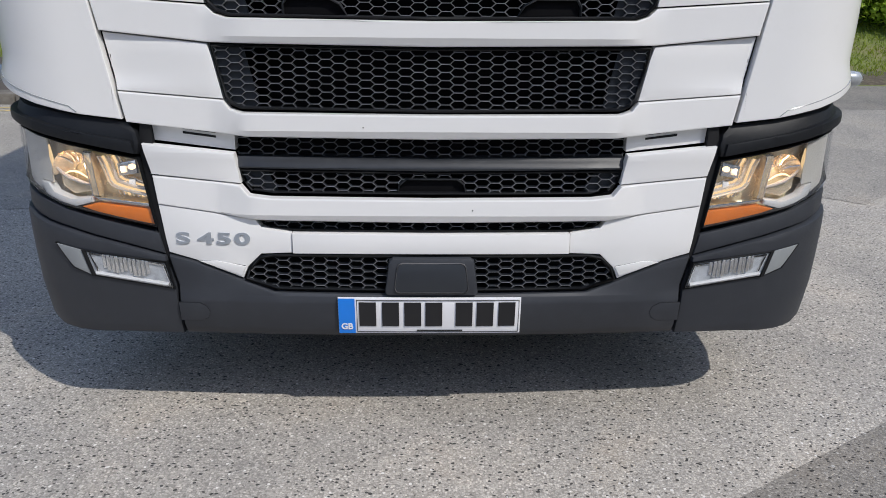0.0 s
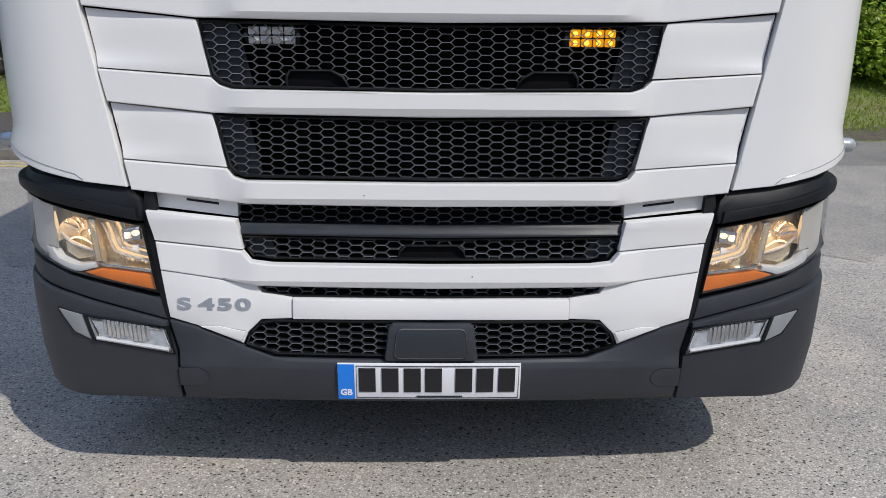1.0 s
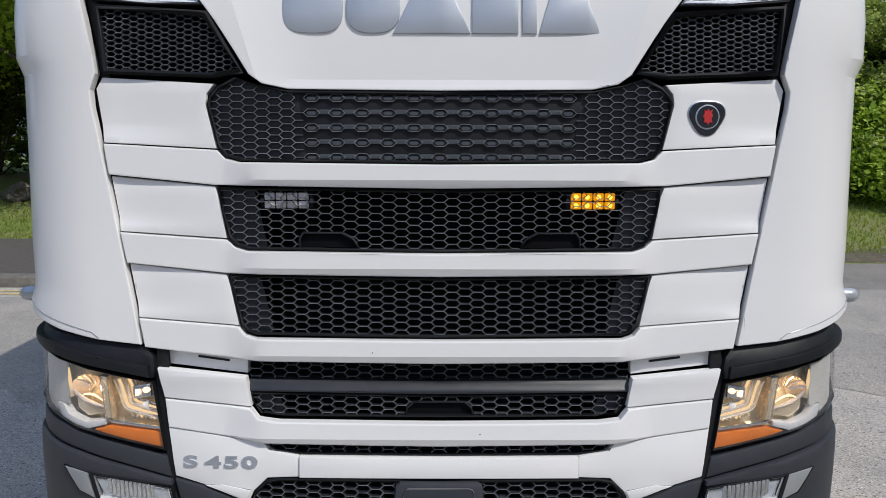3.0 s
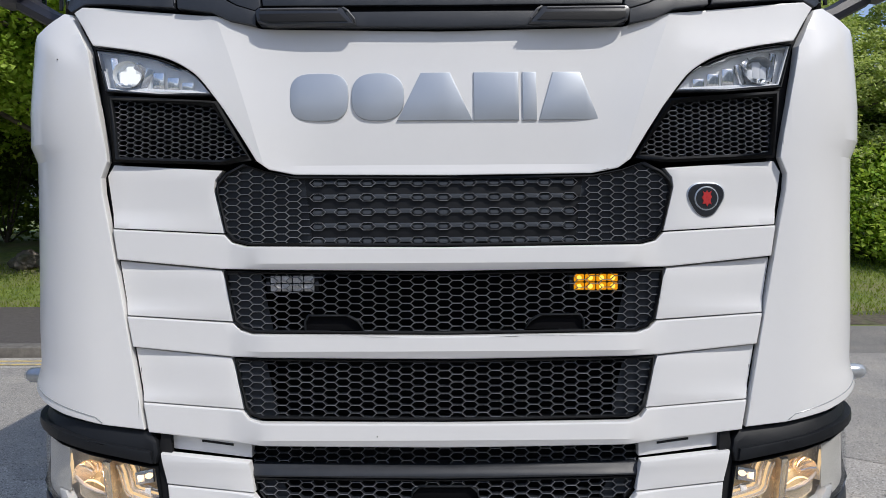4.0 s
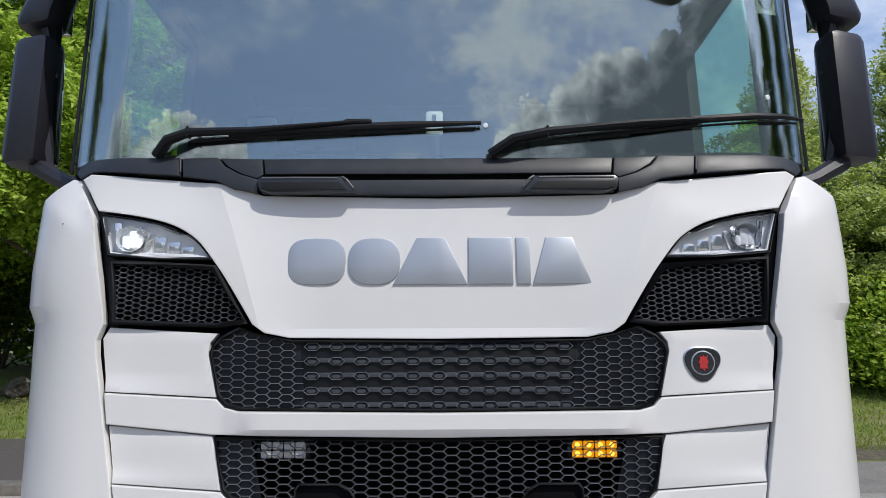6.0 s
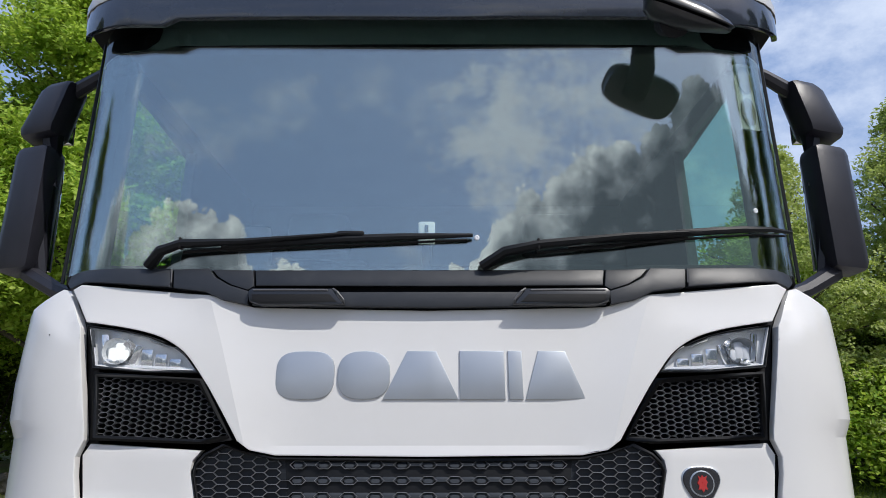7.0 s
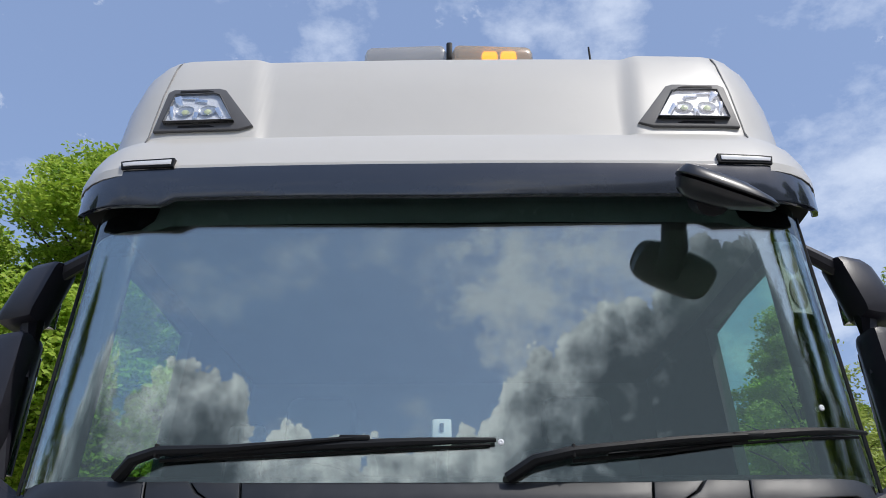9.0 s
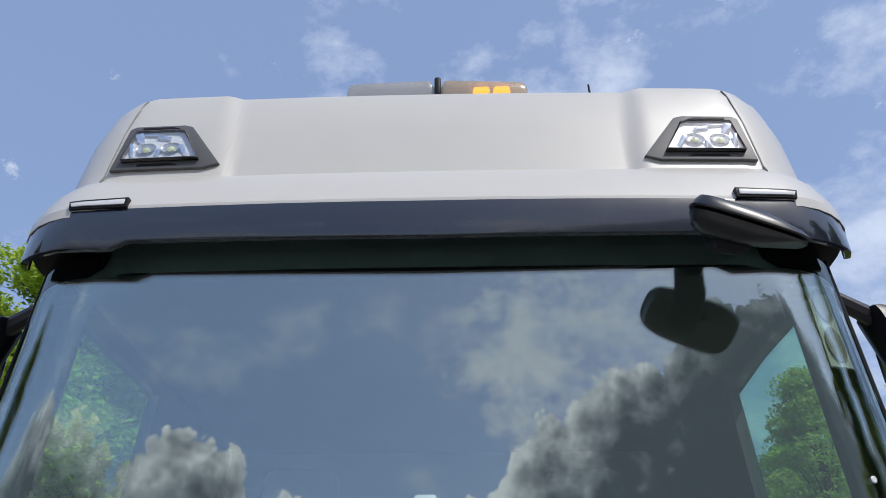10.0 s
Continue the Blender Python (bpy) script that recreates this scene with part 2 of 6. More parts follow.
MIRROR = surface("mirror_silver", (0.9, 0.9, 0.9), 0.03, 1.0, grain=0.01)



def asphalt(name, k):
    """Worn tarmac: stones of many greys, dark pits, pale flecks, broad stains."""

    def build(nt):
        at = nt.add("ShaderNodeTexCoord", 3)
        stones = nt.add("ShaderNodeTexVoronoi", 1, {"Vector": at, "Scale": 175.0, "Randomness": 1.0})
        bed = nt.add("ShaderNodeTexVoronoi", 0, {"Vector": at, "Scale": 175.0, "Randomness": 1.0})
        grey = nt.ramp(nt.add("ShaderNodeSeparateColor", 0, {0: stones}),
                       (0.0, rgb(0.27 * k, 0.262 * k, 0.25 * k)), (0.40, rgb(0.40 * k, 0.39 * k, 0.372 * k)),
                       (0.8, rgb(0.47 * k, 0.458 * k, 0.437 * k)), (1.0, rgb(0.66 * k, 0.644 * k, 0.615 * k)))
        gaps = nt.ramp(bed, (0.5, 0.0), (0.85, 0.6))
        tone = nt.mix(gaps, grey, rgb(0.20 * k, 0.195 * k, 0.186 * k))
        patches = nt.ramp(nt.noise(at, 1.3, 7.0, 0.65), (0.35, rgb(0.84, 0.81, 0.77)), (0.65, rgb(1.18, 1.11, 1.02)))
        tone = nt.mix(1.0, tone, patches, "MULTIPLY")
        brown = nt.ramp(nt.noise(at, 2.6, 6.0, 0.65), (0.55, 0.0), (0.85, 0.35))
        tone = nt.mix(brown, tone, rgb(0.36 * k, 0.27 * k, 0.18 * k))
        pits = nt.add("ShaderNodeTexVoronoi", 0, {"Vector": nt.add("ShaderNodeMapping", 0, {"Vector": at, "Scale": (1.0, 1.4, 1.0)}), "Scale": 48.0, "Randomness": 1.0})
        pits = nt.ramp(nt.math("ADD", pits, nt.math("MULTIPLY", nt.math("SUBTRACT", nt.noise(at, 60.0, 3.0), 0.5), 0.9)), (0.17, 0.95), (0.23, 0.0))
        tone = nt.mix(pits, tone, rgb(0.045 * k, 0.043 * k, 0.041 * k))
        flecks = nt.add("ShaderNodeTexVoronoi", 0, {"Vector": at, "Scale": 34.0, "Randomness": 1.0})
        flecks = nt.ramp(nt.math("ADD", flecks, nt.math("MULTIPLY", nt.math("SUBTRACT", nt.noise(at, 45.0, 2.0), 0.5), 0.4)), (0.095, 0.75), (0.14, 0.0))
        tone = nt.mix(flecks, tone, rgb(0.86 * k, 0.83 * k, 0.78 * k))
        high = nt.math("SUBTRACT", nt.math("SUBTRACT", 1.0, bed), nt.math("MULTIPLY", pits, 1.5))
        rel = nt.add("ShaderNodeBump", 0, {"Strength": 0.55, "Distance": 0.003, "Height": high})
        return nt.add("ShaderNodeBsdfPrincipled", 0, {"Base Color": tone, "Roughness": 0.85, "Normal": rel})

    return principled(name, build)


def two_tone(name, a, b, scale, rough=0.9, bump=0.6, dist=0.01, third=None, third_scale=1.0):
    def build(nt):
        at = nt.add("ShaderNodeTexCoord", 3)
        tone = nt.mix(nt.ramp(nt.noise(at, scale, 7.0, 0.65), (0.35, 0.0), (0.65, 1.0)), rgb(*a), rgb(*b))
        if third:
            tone = nt.mix(nt.ramp(nt.noise(at, third_scale, 4.0), (0.45, 0.0), (0.65, 0.8)), tone, rgb(*third))
        rel = nt.add("ShaderNodeBump", 0, {"Strength": bump, "Distance": dist, "Height": nt.noise(at, scale * 2.5, 5.0)})
        return nt.add("ShaderNodeBsdfPrincipled", 0, {"Base Color": tone, "Roughness": rough, "Normal": rel})

    return principled(name, build)


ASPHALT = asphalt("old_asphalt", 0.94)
DARKTAR = asphalt("newer_asphalt", 0.52)
SHADETAR = asphalt("shade_toned_asphalt", 0.76)
TARMAC = two_tone("brown_path", (0.062, 0.053, 0.047), (0.105, 0.092, 0.082), 14.0, third=(0.08, 0.07, 0.06), third_scale=1.5)
KERB = two_tone("kerb_concrete", (0.105, 0.095, 0.082), (0.175, 0.160, 0.140), 9.0, bump=0.3, dist=0.004)
GRASS = two_tone("mown_grass", (0.085, 0.125, 0.024), (0.19, 0.24, 0.050), 6.0, dist=0.05, third=(0.20, 0.17, 0.09), third_scale=0.5)
SOIL = two_tone("leaf_littered_soil", (0.060, 0.048, 0.034), (0.13, 0.105, 0.075), 11.0, dist=0.02, third=(0.09, 0.11, 0.035), third_scale=1.8)
YELLOW = two_tone("yellow_line_paint", (0.50, 0.36, 0.10), (0.62, 0.48, 0.20), 25.0, bump=0.2, dist=0.002, third=(0.25, 0.23, 0.2), third_scale=12.0)
BARK = two_tone("bark", (0.055, 0.045, 0.035), (0.12, 0.10, 0.08), 18.0, dist=0.02)
ROCK = two_tone("boulder_stone", (0.085, 0.070, 0.056), (0.21, 0.18, 0.15), 5.0, dist=0.05, third=(0.05, 0.055, 0.035), third_scale=2.0)


def foliage(name, a, b):
    def build(nt):
        pick = nt.add("ShaderNodeNewGeometry", "Random Per Island")
        tone = nt.mix(pick, rgb(*a), rgb(*b))
        dif = nt.add("ShaderNodeBsdfPrincipled", 0, {"Base Color": tone, "Roughness": 0.55, "Specular IOR Level": 0.3})
        thr = nt.add("ShaderNodeBsdfTranslucent", 0, {"Color": nt.mix(0.5, tone, rgb(0.42, 0.52, 0.05))})
        return nt.add("ShaderNodeMixShader", 0, {0: 0.48, 1: dif, 2: thr})

    return principled(name, build)


LEAF = foliage("fresh_leaves", (0.20, 0.36, 0.034), (0.56, 0.70, 0.12))
BLADE = foliage("grass_blades", (0.15, 0.21, 0.035), (0.29, 0.34, 0.07))
LEAFPALE = foliage("pale_leaves", (0.34, 0.42, 0.12), (0.62, 0.68, 0.28))
# Leaf colour darkened to stand for the shade under the canopy.
LEAFDARK = foliage("shade_darkened_leaves", (0.024, 0.046, 0.008), (0.075, 0.115, 0.020))

# ---- mesh tools ----


def sharpen(bm, degrees=32):
    for f in bm.faces:
        f.smooth = True
    limit = radians(degrees)
    for e in bm.edges:
        if len(e.link_faces) == 2 and e.calc_face_angle(0.0) > limit:
            e.smooth = False


def part(name, bm, material, parent=None, label="", keep_normals=False, crease=32):
    """Links a bmesh as one mesh object under a thing or a part."""
    if not keep_normals:
        bmesh.ops.recalc_face_normals(bm, faces=bm.faces[:])
    sharpen(bm, crease)
    me = bpy.data.meshes.new(name)
    bm.to_mesh(me)
    bm.free()
    for m in (material if isinstance(material, (list, tuple)) else [material]):
        me.materials.append(m)
    ob = new(name, me)
    ob.parent = parent
    if label:
        tagged(ob, label)
    return ob


def box(bm, lo, hi, m=None, bevel=0.0):
    """A box between two corners, its edges rounded, placed by m."""
    out = bmesh.ops.create_cube(bm, size=1.0)["verts"]
    for v in out:
        v.co = Vector([(a + b) / 2 + (b - a) * c for a, b, c in zip(lo, hi, v.co)])
    faces = list({f for v in out for f in v.link_faces})
    if bevel:
        edges = list({e for v in out for e in v.link_edges})
        made = bmesh.ops.bevel(bm, geom=edges, offset=bevel, segments=2, affect="EDGES", profile=0.5)
        out = list({v for v in out if v.is_valid} | set(made["verts"]))
    if m is not None:
        for v in out:
            v.co = m @ v.co
    return out


def tube(bm, pts, radius, sides=8, flat=1.0, ends=True):
    """A pipe along points; radius may be a list; flat squashes it upright."""
    pts = [Vector([float(c) for c in p]) for p in pts]
    radii = [float(r) for r in (radius if isinstance(radius, (list, tuple)) else [radius] * len(pts))]
    rings = []
    for i, p in enumerate(pts):
        d = (pts[min(i + 1, len(pts) - 1)] - pts[max(i - 1, 0)]).normalized()
        side = d.cross(Vector((0, 0, 1)))
        side = side.normalized() if side.length > 1e-4 else Vector((1, 0, 0))
        up = side.cross(d)
        rings.append([bm.verts.new(p + radii[i] * (math.cos(a) * side + flat * math.sin(a) * up))
                      for a in (2 * math.pi * k / sides for k in range(sides))])
    for a, b in zip(rings, rings[1:]):
        for k in range(sides):
            bm.faces.new((a[k], a[(k + 1) % sides], b[(k + 1) % sides], b[k]))
    if ends:
        bm.faces.new(rings[0][::-1])
        bm.faces.new(rings[-1])


def lathe(bm, prof, m, sides=20, squash=1.0):
    """Turns (radius, depth) pairs about the local z axis."""
    rings = [[bm.verts.new(m @ Vector((r * math.cos(a), squash * r * math.sin(a), d)))
              for a in (2 * math.pi * k / sides for k in range(sides))] for r, d in prof]
    for a, b in zip(rings, rings[1:]):
        for k in range(sides):
            bm.faces.new((a[k], a[(k + 1) % sides], b[(k + 1) % sides], b[k]))
    bm.faces.new(rings[-1])


def smooth01(a, b, x):
    t = min(1.0, max(0.0, (x - a) / (b - a)))
    return t * t * (3 - 2 * t)


def lerp(x, xs, ys):
    return float(np.interp(x, xs, ys))


class Shell:
    """An upright skin, flat in front and rounded to the sides: u runs along it, z up, d outward."""

    def __init__(self, zs, front, half, radius, bow=0.02, widen=0.0):
        self.zs, self.front, self.half, self.radius, self.bow, self.widen = zs, front, half, radius, bow, widen

    def at(self, u, z, d=0.0):
        if self.widen:
            k = lerp(z, [0.3, 1.6, 1.86, 1.98, 2.12], [1.0, 1.0, 0.1, 0.1, 0.7])
            k *= 1.0 - smooth01(0.85, 1.1, abs(u)) * lerp(z, [0.9, 1.0], [1.5, 0.0])
            u += math.copysign(self.widen * k * min(1.0, abs(u) / 0.25), u)
        x0, r = lerp(z, self.zs, self.half), self.radius
        a, sign = abs(u), math.copysign(1.0, u)
        bow = lerp(z, self.zs, self.bow) if isinstance(self.bow, list) else self.bow
        y = lerp(z, self.zs, self.front) + bow * (min(a, x0) / 0.95) ** 2
        if a <= x0:
            return Vector((u, y - d, z))
        th = (a - x0) / r
        turn = min(th, 1.5)
        x, yy = x0 + r * math.sin(turn), y + r * (1 - math.cos(turn))
        rest = (th - turn) * r
        x, yy = x + rest * math.cos(turn), yy + rest * math.sin(turn)
        return Vector((sign * (x + d * math.sin(turn)), yy - d * math.cos(turn), z))


FRONT = Shell([0.25, 0.33, 0.42, 0.52, 0.60, 0.90, 1.2, 1.5, 1.85, 2.1, 2.2], [0.035, 0.022, 0.016, 0.020, 0.030, 0.065, 0.085, 0.10, 0.108, 0.13, 0.145],
              [0.925, 0.933, 0.938, 0.938, 0.937, 0.945, 0.96, 0.962, 0.962, 0.95, 0.93], 0.30,
              [0.05, 0.05, 0.045, 0.035, 0.022, 0.02, 0.02, 0.02, 0.02, 0.02, 0.02], 0.008)
SCREEN = Shell([2.1, 2.17, 3.1], [0.172, 0.174, 0.196], [0.935, 0.930, 0.89], 0.28)
BROW = Shell([2.9, 3.2], [0.095, 0.095], [0.93, 0.93], 0.27, 0.03)


def mirrored(outline):
    return [(-u, z) for u, z in outline][::-1]


def whole(half):
    """A full outline from its half with u rising to the right; points at u = 0 are shared."""
    return half + [(-u, z) for u, z in half[::-1] if abs(u) > 1e-6]


def slab(outline, shell, d=0.0, thick=0.012, bevel=0.003, relief=None, cuts_u=(), cuts_z=(), step=0.05, bm=None):
    """A panel of this outline lying on a shell, with rounded edges; relief(u, z) pushes it out."""
    own = bmesh.new()
    own.faces.new([own.verts.new((u, 0, z)) for u, z in outline])
    us, zs = [p[0] for p in outline], [p[1] for p in outline]
    grid_u = set(cuts_u)
    u = math.floor(min(us) / step) * step
    while u < max(us):
        if abs(u) > 0.80:
            grid_u.add(round(u, 4))
        elif abs(u / step - round(u / step / 4) * 4) < 0.01:
            grid_u.add(round(u, 4))
        u += step
    for c in grid_u:
        bmesh.ops.bisect_plane(own, geom=own.verts[:] + own.edges[:] + own.faces[:], plane_co=(c, 0, 0), plane_no=(1, 0, 0), dist=1e-5)
    for c in set(cuts_z) | {0.42, 0.52, 0.6, 0.9, 1.2, 1.5, 1.85}:
        if min(zs) < c < max(zs):
            bmesh.ops.bisect_plane(own, geom=own.verts[:] + own.edges[:] + own.faces[:], plane_co=(0, 0, c), plane_no=(0, 0, 1), dist=1e-5)
    front = own.faces[:]
    made = bmesh.ops.extrude_face_region(own, geom=front)["geom"]
    moved = [g for g in made if isinstance(g, bmesh.types.BMVert)]
    for v in moved:
        v.co.y = -thick
    if bevel:
        own.normal_update()
        top = [e for e in own.edges if all(abs(v.co.y + thick) < 1e-6 for v in e.verts) and e.calc_face_angle(0.0) > 1.0]
        bmesh.ops.bevel(own, geom=top, offset=bevel, segments=2, affect="EDGES", profile=0.6)
    bmesh.ops.triangulate(own, faces=[f for f in own.faces if len(f.verts) > 4])
    for v in own.verts:
        u, lift, z = v.co.x, -v.co.y - thick, v.co.z
        v.co = shell.at(u, z, d + lift + (relief(u, z) if relief else 0.0))
    if bm is not None:
        me = bpy.data.meshes.new("joined")
        own.to_mesh(me)
        bm.from_mesh(me)
        bpy.data.meshes.remove(me)
        own.free()
        return bm
    return own


def inside(poly, x, y):
    hit = False
    for (x1, y1), (x2, y2) in zip(poly, poly[1:] + poly[:1]):
        if (y1 > y) != (y2 > y) and x < (x2 - x1) * (y - y1) / (y2 - y1) + x1:
            hit = not hit
    return hit


def honeycomb(outline, shell, d, deep, pitch=0.0345, rise=0.0213, wall=0.0016, keep_out=(), origin=(0.0, 0.0), sunk=None):
    """A net of flattened six-sided cells with deep walls, cut to the outline. Every other cell of every other
    column stands proud; where sunk(u) says so, the rest lies deeper."""
    bm = bmesh.new()
    s = pitch / 1.5
    us, zs = [p[0] for p in outline], [p[1] for p in outline]
    walls = {}
    for i in range(int(min(us) / pitch) - 2, int(max(us) / pitch) + 3):
        for j in range(int((min(zs) - origin[1]) / rise) - 2, int((max(zs) - origin[1]) / rise) + 3):
            cu, cz = origin[0] + i * pitch, origin[1] + (j + 0.5 * (i % 2)) * rise
            ring = [(cu + s, cz), (cu + s / 2, cz + rise / 2), (cu - s / 2, cz + rise / 2), (cu - s, cz), (cu - s / 2, cz - rise / 2), (cu + s / 2, cz - rise / 2)]
            proud = i % 2 == 0 and j % 2 == 0
            for a, b in zip(ring, ring[1:] + ring[:1]):
                key = (round((a[0] + b[0]) * 500), round((a[1] + b[1]) * 500))
                walls[key] = (a, b, proud or (key in walls and walls[key][2]))
    for a, b, proud in walls.values():
        ok = []
        for k in range(9):
            t = k / 8
            p = (a[0] + (b[0] - a[0]) * t, a[1] + (b[1] - a[1]) * t)
            if inside(outline, *p) and not any(inside(o, *p) for o in keep_out):
                ok.append(t)
        if len(ok) < 2:
            continue
        t0, t1 = ok[0], ok[-1]
        p, q = (a[0] + (b[0] - a[0]) * t0, a[1] + (b[1] - a[1]) * t0), (a[0] + (b[0] - a[0]) * t1, a[1] + (b[1] - a[1]) * t1)
        du, dz = q[0] - p[0], q[1] - p[1]
        ln = math.hypot(du, dz)
        nu, nz = -dz / ln * wall / 2, du / ln * wall / 2
        front = d if proud or sunk is None else d - sunk((p[0] + q[0]) / 2, p[1])
        vs = []
        for (uu, zz) in (p, q):
            for sg, dd in ((1, d - deep), (1, front - 0.0010), (0.55, front), (-0.55, front), (-1, front - 0.0010), (-1, d - deep)):
                vs.append(bm.verts.new(shell.at(uu + nu * sg, zz + nz * sg, dd)))
        # Only the foremost wall faces take the pale glint material.
        for k in range(5):
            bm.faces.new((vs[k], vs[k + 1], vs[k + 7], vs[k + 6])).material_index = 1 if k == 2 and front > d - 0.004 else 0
    return bm


def text_mesh(words, size, extrude, m, offset=0.0, spacing=1.0):
    """Raised lettering in the built-in font as a bmesh placed by m (x along, y up, z out)."""
    cu = bpy.data.curves.new("lettering", "FONT")
    cu.body, cu.size, cu.extrude, cu.offset, cu.space_character = words, size, extrude, offset, spacing
    cu.align_x, cu.align_y = "CENTER", "CENTER"
    ob = new("lettering", cu)
    me = bpy.data.meshes.new_from_object(ob.evaluated_get(bpy.context.evaluated_depsgraph_get()))
    bpy.data.objects.remove(ob)
    bm = bmesh.new()
    bm.from_mesh(me)
    bpy.data.meshes.remove(me)
    for v in bm.verts:
        v.co = m @ v.co
    return bm


UPRIGHT = pose(0, 0, 0, 90, 0, 0)  # lays x along, y up, z towards the viewer


def on(shell, u, z, d=0.0, tilt=0.0):
    """A pose on a shell: x along it, y up, z outward."""
    p, q = shell.at(u, z, d), shell.at(u + 0.01, z, d)
    yaw = math.atan2(q.y - p.y, q.x - p.x)
    return Matrix.Translation(p) @ Matrix.Rotation(yaw, 4, "Z") @ UPRIGHT @ Matrix.Rotation(radians(tilt), 4, "X")


def inset(outline, k):
    """Draws an outline in towards its middle by k metres, roughly."""
    cu, cz = sum(p[0] for p in outline) / len(outline), sum(p[1] for p in outline) / len(outline)
    return [(u - math.copysign(min(k, abs(u - cu)), u - cu), z - math.copysign(min(k, abs(z - cz)), z - cz)) for u, z in outline]


def rim_strip(outline, width, shell, d, thick):
    """A border that follows the outline."""
    bm = bmesh.new()
    inner = inset(outline, width)
    for k in range(len(outline)):
        a, b, c, e = outline[k], outline[(k + 1) % len(outline)], inner[(k + 1) % len(outline)], inner[k]
        steps = max(1, int(math.hypot(b[0] - a[0], b[1] - a[1]) / 0.1))
        for i in range(steps):
            t0, t1 = i / steps, (i + 1) / steps
            quad = [(a[0] + (b[0] - a[0]) * t0, a[1] + (b[1] - a[1]) * t0), (a[0] + (b[0] - a[0]) * t1, a[1] + (b[1] - a[1]) * t1),
                    (e[0] + (c[0] - e[0]) * t1, e[1] + (c[1] - e[1]) * t1), (e[0] + (c[0] - e[0]) * t0, e[1] + (c[1] - e[1]) * t0)]
            lo = [bm.verts.new(shell.at(u, z, d - thick)) for u, z in quad]
            hi = [bm.verts.new(shell.at(u, z, d)) for u, z in quad]
            bm.faces.new(hi)
            bm.faces.new(lo[::-1])
            for q in range(4):
                bm.faces.new((lo[q], lo[(q + 1) % 4], hi[(q + 1) % 4], hi[q]))
    bmesh.ops.remove_doubles(bm, verts=bm.verts[:], dist=0.0002)
    return bm



# ---- ground ----


def sheet(name, xs, ys, height, material, label, category, kind="structure"):
    bm = bmesh.new()
    grid = [[bm.verts.new((x, y, height(x, y))) for x in xs] for y in ys]
    for a, b in zip(grid, grid[1:]):
        for k in range(len(xs) - 1):
            bm.faces.new((a[k], a[k + 1], b[k + 1], b[k]))
    return tagged(part(name, bm, material, keep_normals=True), label, category, kind=kind)


def bank(x, y):
    """Height of the land: level road, then a verge that climbs towards the trees."""
    edge = 8.1 if x > 0 else 6.2
    if y < edge:
        return -0.03
    return 0.10 * smooth01(edge, edge + 0.3, y) + 0.9 * smooth01(9.2, 17.0, y) + 0.05 * noise.noise((x * 0.5, y * 0.5, 0))


xs = [-400, -150, -60] + [x * 1.0 for x in range(-32, 33)] + [60, 150, 400]
ys = [-400, -150, -60, -30, -10, 0, 4] + [5.0 + 0.4 * k for k in range(60)] + [40, 80, 200, 500]
sheet("ground", xs, ys, bank, GRASS, "rough green grass verge rising beyond the road", "ground")
sheet("road", [-60 + 4 * k for k in range(31)], [-60, -40, -20, -8, -3, 0, 3, 6.05], lambda x, y: 0.0, ASPHALT,
      "worn light grey asphalt with loose pale chippings", "road")
sheet("road_apron", [0.5, 4, 8, 16, 30, 60], [6.054, 7, 8.1], lambda x, y: 0.0, DARKTAR, "darker asphalt strip meeting the grass", "road")
bm = bmesh.new()
bm.faces.new([bm.verts.new(p) for p in ((-20.0, -12.33, 0.004), (60.0, -12.33, 0.004), (60.0, 6.0, 0.004), (11.8, 6.0, 0.004))])
tagged(part("road_patch", bm, DARKTAR, keep_normals=True), "darker repaired patch of asphalt", "road", kind="structure")
# Darker sheet puts the far road's shade and low-angle tone into its colour.
rngr = random.Random(9)
bm = bmesh.new()
near = [bm.verts.new((x, 2.5 + 0.03 * x + rngr.uniform(-0.22, 0.22), 0.0025)) for x in [-60, -20] + [-8 + 0.25 * k for k in range(65)] + [20, 60]]
far = [bm.verts.new((v.co.x, 5.5 if v.co.x < 0 else 6.05, 0.0025)) for v in near]
for k in range(len(near) - 1):
    bm.faces.new((near[k], near[k + 1], far[k + 1], far[k]))
tagged(part("road_far_shade", bm, SHADETAR, keep_normals=True), "far stretch of road, shade put in as darker asphalt", "road", kind="structure")
sheet("verge_edge", [0.5, 2] + [3 + 0.5 * k for k in range(40)] + [30, 60], [8.104 + 0.16 * k for k in range(9)], lambda x, y: bank(x, y) + 0.012 - 0.03 * smooth01(8.9, 9.38, y + 0.25 * noise.noise((x * 0.9, 0, 3))), SOIL,
      "bare brown soil and leaf litter along the asphalt", "soil")
sheet("pavement", [-60, -30, -16, -8, -4, 0.3], [6.34, 8, 9.3], lambda x, y: 0.115 + 0.02 * (y - 6.3), TARMAC, "brown worn footpath behind the kerb", "pavement")

kerb_line = tagged(new("kerb"), "weathered concrete kerb stones along the road", "kerb", kind="structure")
bm = bmesh.new()
box(bm, (-0.455, 0, -0.05), (0.455, 0.30, 0.12), bevel=0.02)
first = part("kerb_stone", bm, KERB, kerb_line)
first.location = (-0.3, 6.05, 0)
for k in range(1, 40):
    ob = first.copy()
    scene.collection.objects.link(ob)
    ob.location = (-0.3 - 0.92 * k, 6.05, 0.004 * math.sin(k * 2.3))
bm = bmesh.new()
for y in (5.62, 5.80):
    for k in range(12):
        x = -36 + 3 * k
        bm.faces.new([bm.verts.new(p) for p in ((x, y, 0.004), (x + 3, y, 0.004), (x + 3, y + 0.08, 0.004), (x, y + 0.08, 0.004))])
